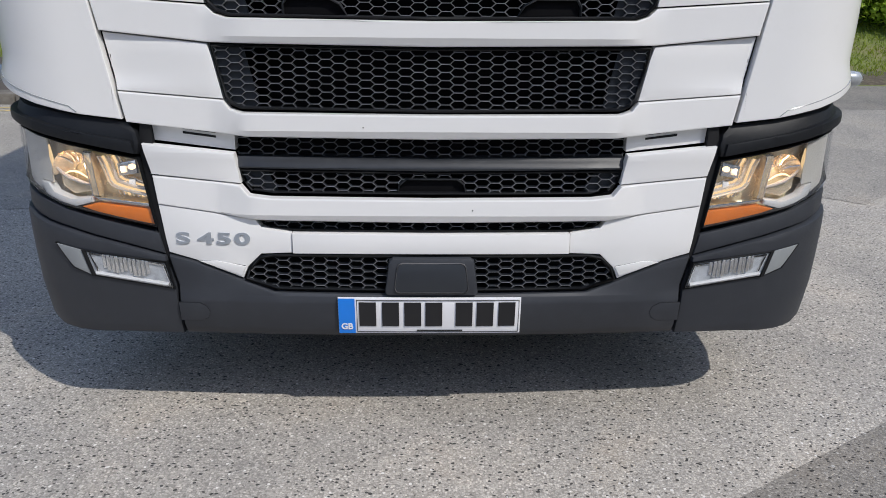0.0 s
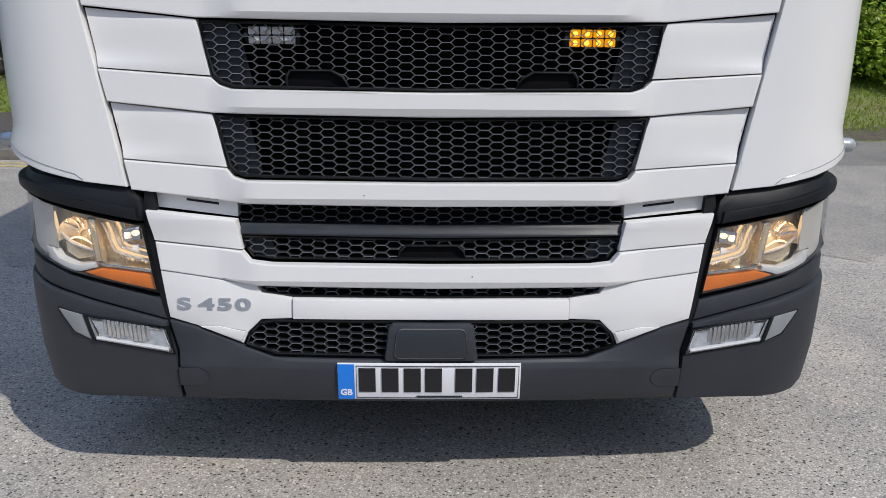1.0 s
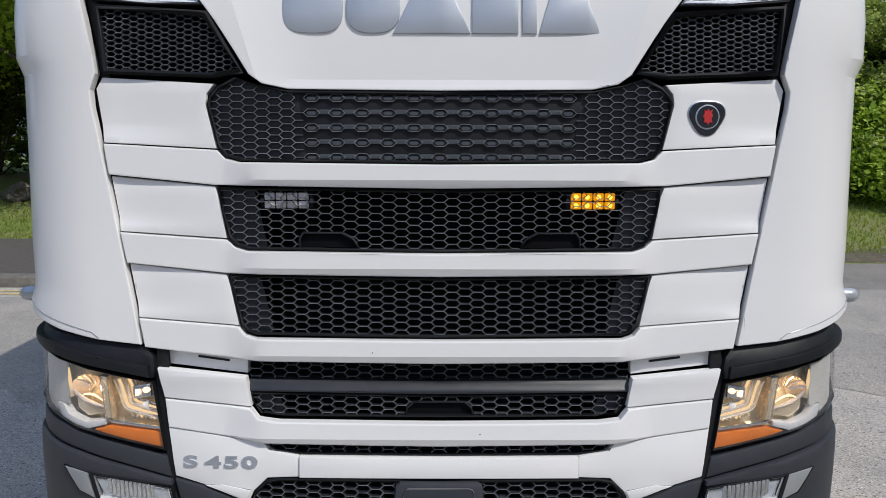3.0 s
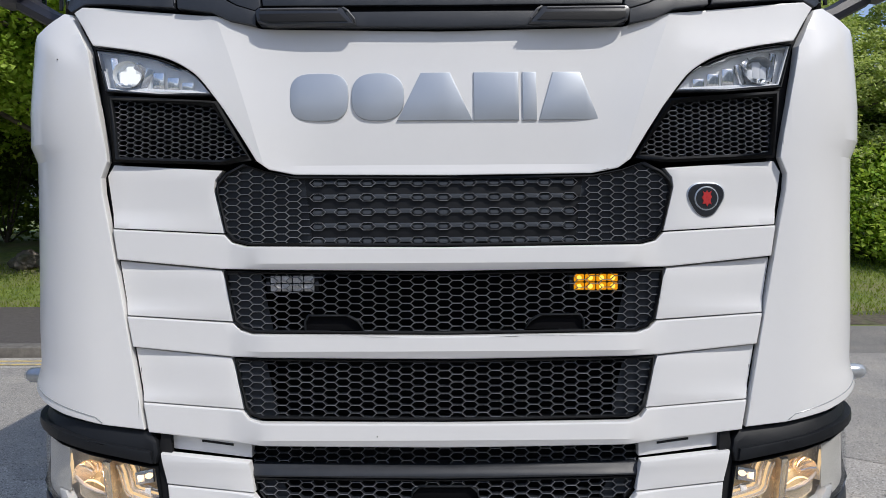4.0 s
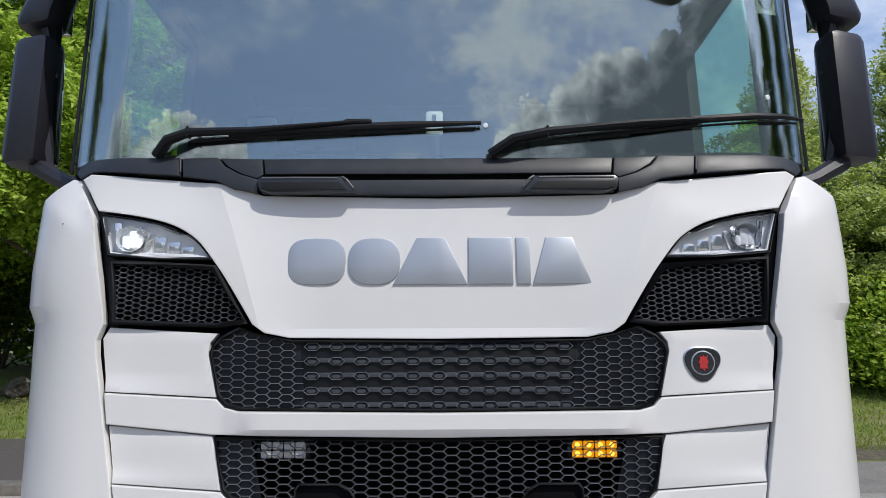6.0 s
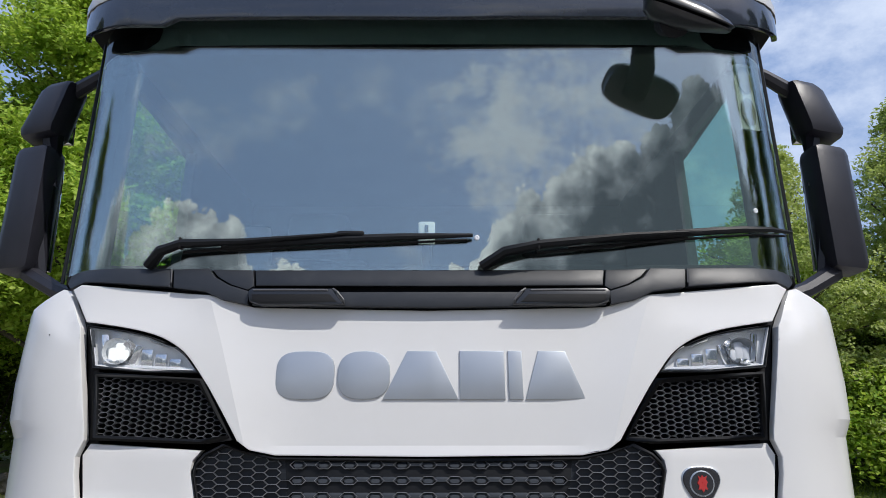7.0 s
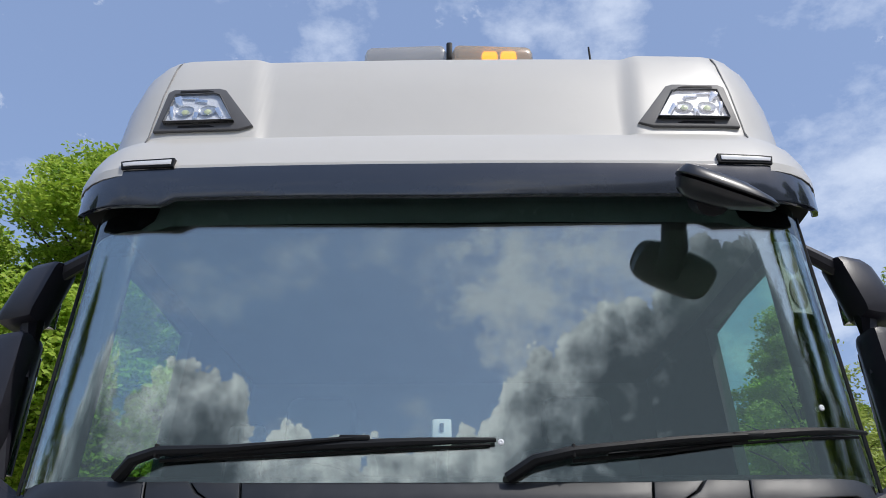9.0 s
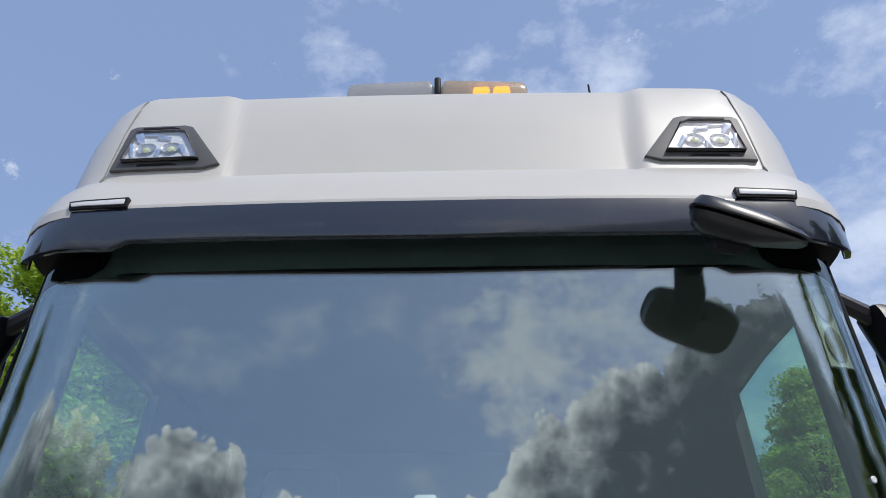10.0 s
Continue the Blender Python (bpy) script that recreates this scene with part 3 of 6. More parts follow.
tagged(part("road_marking", bm, YELLOW, keep_normals=True), "faded double yellow lines beside the kerb", "road marking", kind="structure")

# ---- trees ----


def leaf_cloud(rng, centres, spread, count, size):
    """Many small folded leaves round the given clump centres, as one mesh."""
    pick = rng.integers(0, len(centres), count)
    off = rng.normal(0, 1, (count, 3)) + np.array([0, 0, 0.55])
    off /= np.linalg.norm(off, axis=1)[:, None]
    tuft = rng.uniform(0.65, 1.35, len(centres))
    off *= (spread * 1.9 * tuft[pick] * rng.uniform(0.25, 1, count) ** 0.6)[:, None]
    pos = centres[pick] + off * np.array([1, 1, 0.72])
    a = rng.normal(0, 1, (count, 3))
    a[:, 2] *= 0.6
    a /= np.linalg.norm(a, axis=1)[:, None]
    up = rng.normal(0, 0.75, (count, 3)) + np.array([0.25, -0.35, 0.95])
    up /= np.linalg.norm(up, axis=1)[:, None]
    a -= (a * up).sum(1)[:, None] * up
    a /= np.linalg.norm(a, axis=1)[:, None]
    b = np.cross(up, a)
    s = (size * rng.uniform(0.6, 1.3, count))[:, None]
    nrm = np.cross(a, b)
    verts = np.stack([pos - a * s, pos + b * s * 0.55 + nrm * s * 0.15, pos + a * s, pos - b * s * 0.55 + nrm * s * 0.15], 1).reshape(-1, 3)
    idx = np.arange(count)[:, None] * 4
    faces = np.concatenate([idx + np.array([0, 1, 2]), idx + np.array([0, 2, 3])], 1).reshape(-1, 3)
    return verts, faces


def mesh_from(name, verts, faces, material, parent):
    me = bpy.data.meshes.new(name)
    me.vertices.add(len(verts))
    me.vertices.foreach_set("co", verts.astype(np.float32).ravel())
    me.loops.add(faces.size)
    me.loops.foreach_set("vertex_index", faces.astype(np.int32).ravel())
    me.polygons.add(len(faces))
    me.polygons.foreach_set("loop_start", np.arange(0, faces.size, 3, dtype=np.int32))
    me.update(calc_edges=True)
    me.materials.append(material)
    ob = new(name, me)
    ob.parent = parent
    return ob


def tree(x, y, height, width, low, seed, leaf, label, leaves=16000, size=0.13, clumps=90, gap=0.55):
    rng = np.random.default_rng(seed)
    base = bank(x, y) - 0.05
    top = tagged(new("tree"), label, "tree", "trees on the bank")
    top.location = (x, y, base)
    bm = bmesh.new()
    r = height * 0.016 + 0.05
    lean = rng.normal(0, 0.25, 2)
    path = [(lean[0] * t * t, lean[1] * t * t, height * 0.8 * t) for t in np.linspace(0, 1, 8)]
    tube(bm, path, [r * (1.25 - 1.1 * t) + 0.02 for t in np.linspace(0, 1, 8)], 9)
    cents = []
    for k in range(clumps):
        ang, h = rng.uniform(0, 2 * math.pi), rng.uniform(0, 1) ** 0.85
        zz = low + (height - low) * h
        shape = math.sin(math.pi * min(1, 0.16 + 0.84 * h) ** 0.8) ** 0.6
        rad = width / 2 * shape * rng.uniform(gap, 1.08)
        cents.append((rad * math.cos(ang) + lean[0] * h, rad * math.sin(ang) + lean[1] * h, zz))
    cents = np.array(cents)
    part("trunk", bm, BARK, top)
    for k in range(0, min(clumps, 40)):
        c = Vector(cents[k])
        t = max(0.12, min(0.95, (c.z * 0.72) / (height * 0.8)))
        s = Vector((lean[0] * t * t, lean[1] * t * t, height * 0.8 * t))
        mid = s.lerp(c, 0.5) + Vector((0, 0, 0.12 * (c - s).length))
        bm = bmesh.new()
        tube(bm, [s, mid, c], [r * 0.34 * (1.15 - t), r * 0.2 * (1.1 - t) + 0.008, 0.008], 6)
        part("limb", bm, BARK, top)
    verts, faces = leaf_cloud(rng, cents, 0.036 * width + 0.06, leaves, size)
    mesh_from("crown", verts, faces, leaf, top)
    return top


SYCAMORE = "broad leafy tree in fresh green spring leaf on the grass bank"
SLIM = "slender pale green tree with airy open branches"
tree(-7.8, 13.2, 11.0, 8.0, 3.0, 1, LEAF, SYCAMORE, 170000, 0.066, 330, 0.3)
tree(-12.8, 13.5, 10.8, 7.4, 2.6, 2, LEAF, SYCAMORE, 95000, 0.068, 220, 0.35)
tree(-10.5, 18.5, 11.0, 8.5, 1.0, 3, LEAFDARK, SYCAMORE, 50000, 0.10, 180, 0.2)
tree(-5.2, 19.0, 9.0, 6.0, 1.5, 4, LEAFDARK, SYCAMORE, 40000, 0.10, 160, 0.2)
tree(7.8, 14.3, 7.2, 4.2, 0.8, 5, LEAFPALE, SLIM, 34000, 0.050, 190, 0.3)
tree(10.7, 14.6, 8.7, 3.8, 0.8, 13, LEAFPALE, SLIM, 46000, 0.050, 230, 0.3)
tree(11.2, 13.6, 9.0, 4.6, 0.8, 6, LEAFPALE, SLIM, 40000, 0.050, 220, 0.3)
tree(13.8, 15.0, 9.0, 5.5, 0.8, 7, LEAF, SLIM, 40000, 0.060, 180, 0.3)
tree(9.6, 18.5, 6.6, 6.0, 0.6, 8, LEAF, SLIM, 36000, 0.075, 160, 0.2)
tree(6.4, 19.0, 5.0, 5.0, 0.5, 9, LEAFPALE, SLIM, 32000, 0.07, 150, 0.2)
# trees across the road that only the glass mirrors
tree(12.5, -4.5, 9.5, 6.0, 0.8, 10, LEAFDARK, SYCAMORE, 26000, 0.11, 150, 0.2)
tree(13.0, 1.0, 9.5, 6.0, 0.8, 11, LEAFDARK, SYCAMORE, 26000, 0.11, 150, 0.2)
tree(-14.5, -1.0, 9.0, 6.0, 0.8, 12, LEAFDARK, SYCAMORE, 26000, 0.11, 150, 0.2)


def bush(x, y, width, height, seed, leaf, label, leaves=14000, size=0.065):
    rng = np.random.default_rng(seed)
    top = tagged(new("bush"), label, "bush", "bushes below the trees")
    top.location = (x, y, bank(x, y) - 0.05)
    ang, h = rng.uniform(0, 2 * math.pi, 40), rng.uniform(0.1, 1, 40)
    rad = width / 2 * np.sqrt(1 - h ** 2 * 0.85) * rng.uniform(0.2, 1, 40)
    cents = np.stack([rad * np.cos(ang), rad * np.sin(ang) * 0.7, h * height * 0.92], 1)
    for k in range(7):
        bm = bmesh.new()
        tube(bm, [(0, 0, 0), cents[k] * 0.5 + np.array([0, 0, 0.1]), cents[k]], [0.03, 0.02, 0.006], 5)
        part("stem", bm, BARK, top)
    verts, faces = leaf_cloud(rng, cents, 0.11 * width, leaves, size)
    verts[:, 2] = np.maximum(verts[:, 2], 0.03)
    mesh_from("leaves", verts, faces, leaf, top)


THICKET = "dense undergrowth below the trees, darkened as if shaded"
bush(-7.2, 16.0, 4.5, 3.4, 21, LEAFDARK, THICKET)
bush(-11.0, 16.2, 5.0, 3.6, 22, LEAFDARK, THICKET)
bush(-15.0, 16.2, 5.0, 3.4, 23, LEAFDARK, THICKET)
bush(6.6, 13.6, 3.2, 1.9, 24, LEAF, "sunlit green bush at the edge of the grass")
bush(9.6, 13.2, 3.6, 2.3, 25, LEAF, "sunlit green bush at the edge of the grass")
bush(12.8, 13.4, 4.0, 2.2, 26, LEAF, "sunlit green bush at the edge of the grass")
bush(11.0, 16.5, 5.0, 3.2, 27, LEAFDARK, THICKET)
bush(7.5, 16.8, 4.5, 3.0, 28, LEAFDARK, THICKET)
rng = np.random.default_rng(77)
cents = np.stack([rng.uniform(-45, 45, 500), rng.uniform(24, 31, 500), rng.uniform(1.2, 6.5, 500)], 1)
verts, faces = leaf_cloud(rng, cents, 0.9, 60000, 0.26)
tagged(mesh_from("far_woods", verts, faces, LEAFDARK, None), "belt of woodland behind the verge, leaf colour darkened for shade", "woods", kind="stuff")

# short grass blades on the sunlit bank
rng = np.random.default_rng(5)
cnt = 40000
gx, gy = rng.uniform(-16, 16, cnt), rng.uniform(8.4, 13.5, cnt)
gx = np.where(np.abs(gx) < 3, gx * 5, gx)
gz = np.array([bank(a, b) for a, b in zip(gx, gy)])
ok = (gy > 9.4) | (gx > 0)
gx, gy, gz = gx[ok], gy[ok], gz[ok]
hgt, ang = rng.uniform(0.03, 0.08, len(gx)), rng.uniform(0, 6.28, len(gx))
base = np.stack([gx, gy, gz], 1)
sidev = np.stack([np.cos(ang), np.sin(ang), 0 * ang], 1) * 0.012
tip = base + np.stack([rng.normal(0, 0.03, len(gx)), rng.normal(0, 0.03, len(gx)), hgt], 1)
verts = np.stack([base - sidev, base + sidev, tip], 1).reshape(-1, 3)
tagged(mesh_from("grass", verts, np.arange(len(verts)).reshape(-1, 3), BLADE, None), "short green grass on the bank", "grass", kind="stuff")


def boulder(x, y, size, seed):
    bm = bmesh.new()
    bmesh.ops.create_icosphere(bm, subdivisions=4, radius=1.0)
    for v in bm.verts:
        k = 1 + 0.45 * noise.noise(v.co * 1.5 + Vector((seed, 0, 0))) + 0.16 * noise.noise(v.co * 4 + Vector((0, seed, 0)))
        v.co = Vector((v.co.x * size[0], v.co.y * size[1], v.co.z * size[2])) * k + Vector((x, y, bank(x, y) + size[2] * 0.6))
    tagged(part("boulder", bm, ROCK), "rough grey boulder half sunk in the grass", "boulder", "boulders on the verge")


boulder(-7.9, 12.9, (0.42, 0.35, 0.36), 1.0)
boulder(-8.7, 13.1, (0.30, 0.3, 0.22), 4.0)

# ---- the truck ----
truck = tagged(new("truck"), "white heavy lorry cab with black honeycomb grilles, parked on the road", "truck")


def loft(sections, us, bm=None, cap=True):
    """Skin over level sections; each gives z and a function of u for its place."""
    bm = bm or bmesh.new()
    rows = [[bm.verts.new(f(u)) for u in us] for f in sections]
    for a, b in zip(rows, rows[1:]):
        for k in range(len(us) - 1):
            bm.faces.new((a[k], a[k + 1], b[k + 1], b[k]))
    if cap:
        bm.faces.new(rows[-1])
        bm.faces.new(rows[0][::-1])
    return bm


US = sorted({round(s * v, 3) for s in (1, -1) for v in [0, 0.2, 0.4, 0.6, 0.8, 0.9, 0.95, 1.0, 1.05, 1.1, 1.15, 1.2, 1.25, 1.3, 1.35, 1.4, 1.45, 2.2, 3.2]})
# dark body behind the outer panels
bm = loft([lambda u, z=z, d=d: FRONT.at(u, z, d) for z, d in ((0.36, -0.16), (0.5, -0.13), (0.9, -0.13), (1.4, -0.13), (1.9, -0.12), (2.16, -0.10))], US)
part("inner_body", bm, DEEP, truck, "black structure behind the grilles")


def pair(name, outline, material, label="", shell=FRONT, parent=None, **kw):
    """The same panel on both sides."""
    return [part(name, slab(o, shell, **kw), material, parent or truck, label) for o in (mirrored(outline), outline)]


def rounded(pts, steps=4):
    """A smooth run through the points."""
    out = []
    for k in range(len(pts) - 1):
        p0, p1, p2, p3 = pts[max(k - 1, 0)], pts[k], pts[k + 1], pts[min(k + 2, len(pts) - 1)]
        for i in range(steps):
            t = i / steps
            out.append(tuple(0.5 * (2 * b + (c - a) * t + (2 * a - 5 * b + 4 * c - d) * t * t + (3 * b - a - 3 * c + d) * t ** 3) for a, b, c, d in zip(p0, p1, p2, p3)))
    return out + [pts[-1]]


# upper nose panel with a shallow dished middle
NOSE = whole([(0.0, 1.645), (0.412, 1.649), (0.482, 1.663), (0.518, 1.688), (0.612, 1.832), *rounded([(0.650, 1.882), (0.695, 1.933), (0.765, 1.974), (0.86, 2.000), (0.990, 2.020)]), (1.024, 2.070), (1.066, 2.122), (1.035, 2.136), (0.634, 2.098), (0.505, 2.062), (0.0, 2.052)])


def nose_lean(z):
    return lerp(z, [1.64, 2.1], [0.485, 0.635]) / 0.56


class Leaning:
    """The front skin with its upright lines fanned out to follow the slanted creases of the nose."""

    def at(self, u, z, d=0.0):
        return FRONT.at(u * nose_lean(z), z, d)


def nose_relief(u, z):
    side = min(1.0, max(0.0, (abs(u) - 0.33) / 0.23)) ** 2
    foot = min(1.0, max(0.0, (1.675 - z) / 0.03))
    brow = min(1.0, max(0.0, (z - 1.985) / 0.10)) * smooth01(0.60, 0.72, abs(u) * nose_lean(z))
    return -0.020 * (1 - side) + 0.006 * foot * (1 - side) - 0.012 * brow


part("nose_panel", slab([(u / nose_lean(z), z) for u, z in NOSE], Leaning(), 0.0, 0.03, 0.004, nose_relief,
                        [s * v for s in (1, -1) for v in (0.33, 0.37, 0.41, 0.45, 0.485, 0.52, 0.54, 0.56, 0.58, 0.61, 0.65, 0.70, 0.75)],
                        [1.66, 1.675, 1.72, 1.78, 1.85, 1.92, 1.985, 2.01, 2.04, 2.07]), WHITE, truck, "glossy white front flap panel", crease=7)

# rows of scooped side panels and full-width bars
SIDES = [[(0.613, 1.662), (0.634, 1.636), (0.637, 1.609), (0.608, 1.486), (0.925, 1.502), (0.947, 1.650), (0.929, 1.681)],
         [(0.616, 1.382), (0.606, 1.355), (0.585, 1.238), (0.887, 1.256), (0.912, 1.409)],
         [(0.588, 1.137), (0.578, 1.105), (0.554, 0.994), (0.839, 1.014), (0.867, 1.164)]]
for k, outline in enumerate(SIDES):
    zt, zb = outline[0][1], outline[-2 if k else -3][1]

    def scoop(u, z, zt=zt, zb=zb):
        f = (z - zb) / (zt - zb)
        return -0.003 - 0.011 * smooth01(0.0, 0.30, f) * smooth01(0.60, 0.90, abs(u))

    pair("side_panel", outline, WHITE, d=-0.002, thick=0.03, bevel=0.004, relief=scoop, cuts_z=[zb + 0.02, zb + 0.04, zb + 0.06, zt - 0.03],
         cuts_u=[s * v for s in (1, -1) for v in (0.62, 0.66, 0.72, 0.84, 0.88)])

BARS = [([(0.0, 1.378), (0.539, 1.385), (0.616, 1.386), (0.913, 1.414), (0.926, 1.499), (0.608, 1.482), (0.585, 1.459), (0.545, 1.449), (0.0, 1.444)], 1.402),
        ([(0.0, 1.134), (0.529, 1.140), (0.588, 1.141), (0.869, 1.168), (0.886, 1.253), (0.585, 1.234), (0.562, 1.214), (0.530, 1.204), (0.0, 1.199)], 1.158),
        ([(0.0, 0.891), (0.503, 0.896), (0.823, 0.930), (0.838, 1.011), (0.554, 0.991), (0.536, 0.969), (0.504, 0.960), (0.0, 0.957)], 0.914),
        ([(0.0, 0.661), (0.474, 0.667), (0.756, 0.706), (0.766, 0.785), (0.521, 0.763), (0.498, 0.737), (0.440, 0.730), (0.0, 0.727)], 0.684)]
for outline, crease in BARS:
    zb = outline[0][1]

    def proud(u, z, zb=zb, crease=crease):
        mid = 1 - min(1.0, max(0.0, (abs(u) - 0.49) / 0.10))
        return mid * (0.020 - (0.0105 * (crease - z) / (crease - zb) if z < crease else 0.0))

    part("grille_bar", slab(whole(outline), FRONT, 0.0, 0.03, 0.004, proud, [s * v for s in (1, -1) for v in (0.46, 0.49, 0.52, 0.55, 0.58, 0.62)],
                            (crease,)), WHITE, truck, "white painted grille bar with a bevelled lower edge", crease=13)

# panels beside the middle opening
ledge = [(0.538, 0.852), (0.538, 0.894), (0.774, 0.926), (0.770, 0.878)]
pair("recess_panel", ledge, WHITE, d=-0.03, thick=0.03, bevel=0.002)
for s in (-1, 1):
    bm = bmesh.new()
    for dz in (0.0, -0.013):
        o = [(s * 0.590, 0.898 + dz), (s * 0.590, 0.904 + dz), (s * 0.680, 0.915 + dz), (s * 0.680, 0.909 + dz)]
        slab(o if s < 0 else o[::-1], FRONT, -0.028, 0.006, 0.0, bm=bm)
    part("vent_slot", bm, RUBBER, truck, "pair of thin dark slots")
pair("step_panel", [(0.521, 0.766), (0.535, 0.849), (0.786, 0.873), (0.768, 0.789)], WHITE, thick=0.03, bevel=0.005,
     relief=lambda u, z: 0.008 * smooth01(0.80, 0.85, z), cuts_z=(0.80, 0.83, 0.85))
LOWER = [(0.386, 0.571), (0.475, 0.567), (0.514, 0.529), (0.530, 0.494), (0.661, 0.545), (0.738, 0.567), (0.757, 0.704), (0.486, 0.665), (0.471, 0.643), (0.386, 0.629)]
pair("lower_panel", LOWER, WHITE, thick=0.03, bevel=0.003, relief=lambda u, z: -0.004 * smooth01(0.55, 0.75, abs(u)))
part("lower_strip", slab(whole([(0.0, 0.571), (0.384, 0.571), (0.384, 0.629), (0.0, 0.627)]), FRONT, 0.008, 0.03, 0.003), WHITE, truck)
pair("tow_flap", [(0.534, 0.502), (0.520, 0.530), (0.600, 0.546), (0.650, 0.543)], WHITE, d=0.004, thick=0.004, bevel=0.002)

pair_o = [(0.534, 0.502), (0.520, 0.530), (0.600, 0.546), (0.650, 0.543)]
for o in (pair_o, mirrored(pair_o)):
    part("flap_joint", rim_strip(o, -0.0018, FRONT, 0.0008, 0.004), GREY, truck)

# black seams behind the joints between middle and corners
SEAM = [(0.800, 0.93), (0.838, 0.945), (0.955, 1.600), (0.962, 1.640), (0.944, 1.685), (0.950, 1.72), (1.004, 2.005), (1.085, 2.120), (1.04, 2.13), (0.96, 2.0), (0.915, 1.70), (0.915, 1.50)]
pair("seam_trim", SEAM, RUBBER, d=-0.034, thick=0.02, bevel=0.003)
pair("seam_trim", [(0.705, 0.31), (0.722, 0.31), (0.738, 0.45), (0.775, 0.69), (0.800, 0.86), (0.790, 0.93), (0.765, 0.93), (0.745, 0.70), (0.715, 0.45)], RUBBER, d=-0.010, thick=0.02, bevel=0.002)

# ---- honeycomb grilles ----


def grille(half, open_u, label, d=-0.006, blind=-0.016, hatches=(), origin=(0.0, 0.0), rim=0.007, rise=0.0213, back=None, sunk=None):
    """A full-width grille: dark rim, honeycomb net, blind ends, open middle before the radiator."""
    outline = whole(half)
    g = part("grille", rim_strip(outline, rim, FRONT, d + 0.004, 0.05), BLACK, truck, label)
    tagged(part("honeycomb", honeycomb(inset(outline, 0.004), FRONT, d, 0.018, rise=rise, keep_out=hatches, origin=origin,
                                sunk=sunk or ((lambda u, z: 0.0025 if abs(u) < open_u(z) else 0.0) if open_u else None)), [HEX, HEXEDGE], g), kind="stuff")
    zs = [z for u, z in half]
    lo, hi = min(zs), max(zs)
    if open_u is None:
        part("backing", slab(inset(outline, 0.002), FRONT, blind, 0.004, 0.0), back or BLIND, g)
    else:
        for s in (-1, 1):
            end = [(u, z) for u, z in half if u > open_u(z)]
            end = [(open_u(lo), lo + 0.002)] + end + [(open_u(hi), hi - 0.002)]
            end = [(s * u, z) for u, z in inset(end, 0.001)]
            part("blind_end", slab(end if s > 0 else end[::-1], FRONT, blind, 0.004, 0.0), BLIND, g)
    for h in hatches:
        part("hatch", slab(inset(h, 0.003), FRONT, d - 0.014, 0.004, 0.002), DEEP, g)
        part("hatch_rim", rim_strip(h, 0.004, FRONT, d, 0.016), HEX, g)
    return g


TOPG = [(0.0, 1.447), (0.540, 1.452), (0.586, 1.464), (0.606, 1.490), (0.632, 1.609), (0.628, 1.630), (0.604, 1.655), (0.556, 1.680), (0.500, 1.661), (0.412, 1.644), (0.0, 1.640)]
top_g = grille(TOPG, None, "charcoal honeycomb grille with a closed ribbed middle panel", origin=(0.0, 1.463), rise=0.02025,
               sunk=lambda u, z: 0.010 if abs(u) < lerp(z, [1.45, 1.64], [0.362, 0.384]) else 0.0)
part("raised_backing", slab(whole([(0.0, 1.455), (0.362, 1.455), (0.384, 1.638), (0.0, 1.634)]), FRONT, -0.0145, 0.004, 0.002), BLACK, top_g, "black channels between the ribs")


def rib_block(w, h, out, d):
    bm = bmesh.new()
    hexa = [(w, 0.0), (w * 0.62, h), (-w * 0.62, h), (-w, 0.0), (-w * 0.62, -h), (w * 0.62, -h)]
    foot = [bm.verts.new((x, y, 0.0)) for x, y in hexa]
    head = [bm.verts.new((x * 0.88, y * (0.25 if y > 0 else 0.80), out)) for x, y in hexa]
    bm.faces.new(head)
    for q in range(6):
        bm.faces.new((foot[q], foot[(q + 1) % 6], head[(q + 1) % 6], head[q]))
    return part("louvre_block", bm, LOUVRE, top_g)


blocks = [rib_block(0.0160, 0.0080, 0.0075, 0.0), rib_block(0.0250, 0.0066, 0.0065, 0.0)]
for j in range(0, 9, 2):
    for i in range(-10, 11):
        ob = blocks[i % 2]
        if j or i not in (0, 1):
            ob = ob.copy()
            scene.collection.objects.link(ob)
        ob.matrix_basis = on(FRONT, i * 0.0345, 1.4625 + 0.02025 * j + (0.003 if i % 2 else 0.0), -0.0145)

SECG = [(0.0, 1.202), (0.528, 1.207), (0.560, 1.218), (0.580, 1.238), (0.600, 1.324), (0.608, 1.380), (0.0, 1.373)]
HATCH = [[(s * (0.385 if s < 0 else 0.215), 1.208), (s * (0.215 if s < 0 else 0.385), 1.208), (s * (0.232 if s < 0 else 0.385), 1.240), (s * (0.262 if s < 0 else 0.375), 1.256),
          (s * (0.375 if s < 0 else 0.262), 1.256), (s * (0.385 if s < 0 else 0.232), 1.240)] for s in (-1, 1)]
grille(SECG, lambda z: lerp(z, [1.20, 1.38], [0.470, 0.510]), "black open honeycomb grille", hatches=HATCH, origin=(0.0, 1.2225))
THIRDG = [(0.0, 0.962), (0.508, 0.968), (0.537, 0.980), (0.550, 0.996), (0.566, 1.07), (0.580, 1.136), (0.0, 1.130)]
grille(THIRDG, lambda z: lerp(z, [0.96, 1.136], [0.455, 0.495]), "black open honeycomb grille", origin=(0.0, 0.982))
CATCH = [[(-0.095, 0.734), (0.095, 0.734), (0.09, 0.760), (0.072, 0.777), (-0.072, 0.777), (-0.09, 0.760)]]
four_g = grille([(0.0, 0.731), (0.440, 0.733), (0.496, 0.741), (0.518, 0.770), (0.530, 0.803), (0.0, 0.798)], lambda z: lerp(z, [0.73, 0.81], [0.42, 0.46]),
                "charcoal honeycomb step grille", d=-0.022, blind=-0.036, hatches=CATCH, origin=(0.0, 0.7435))
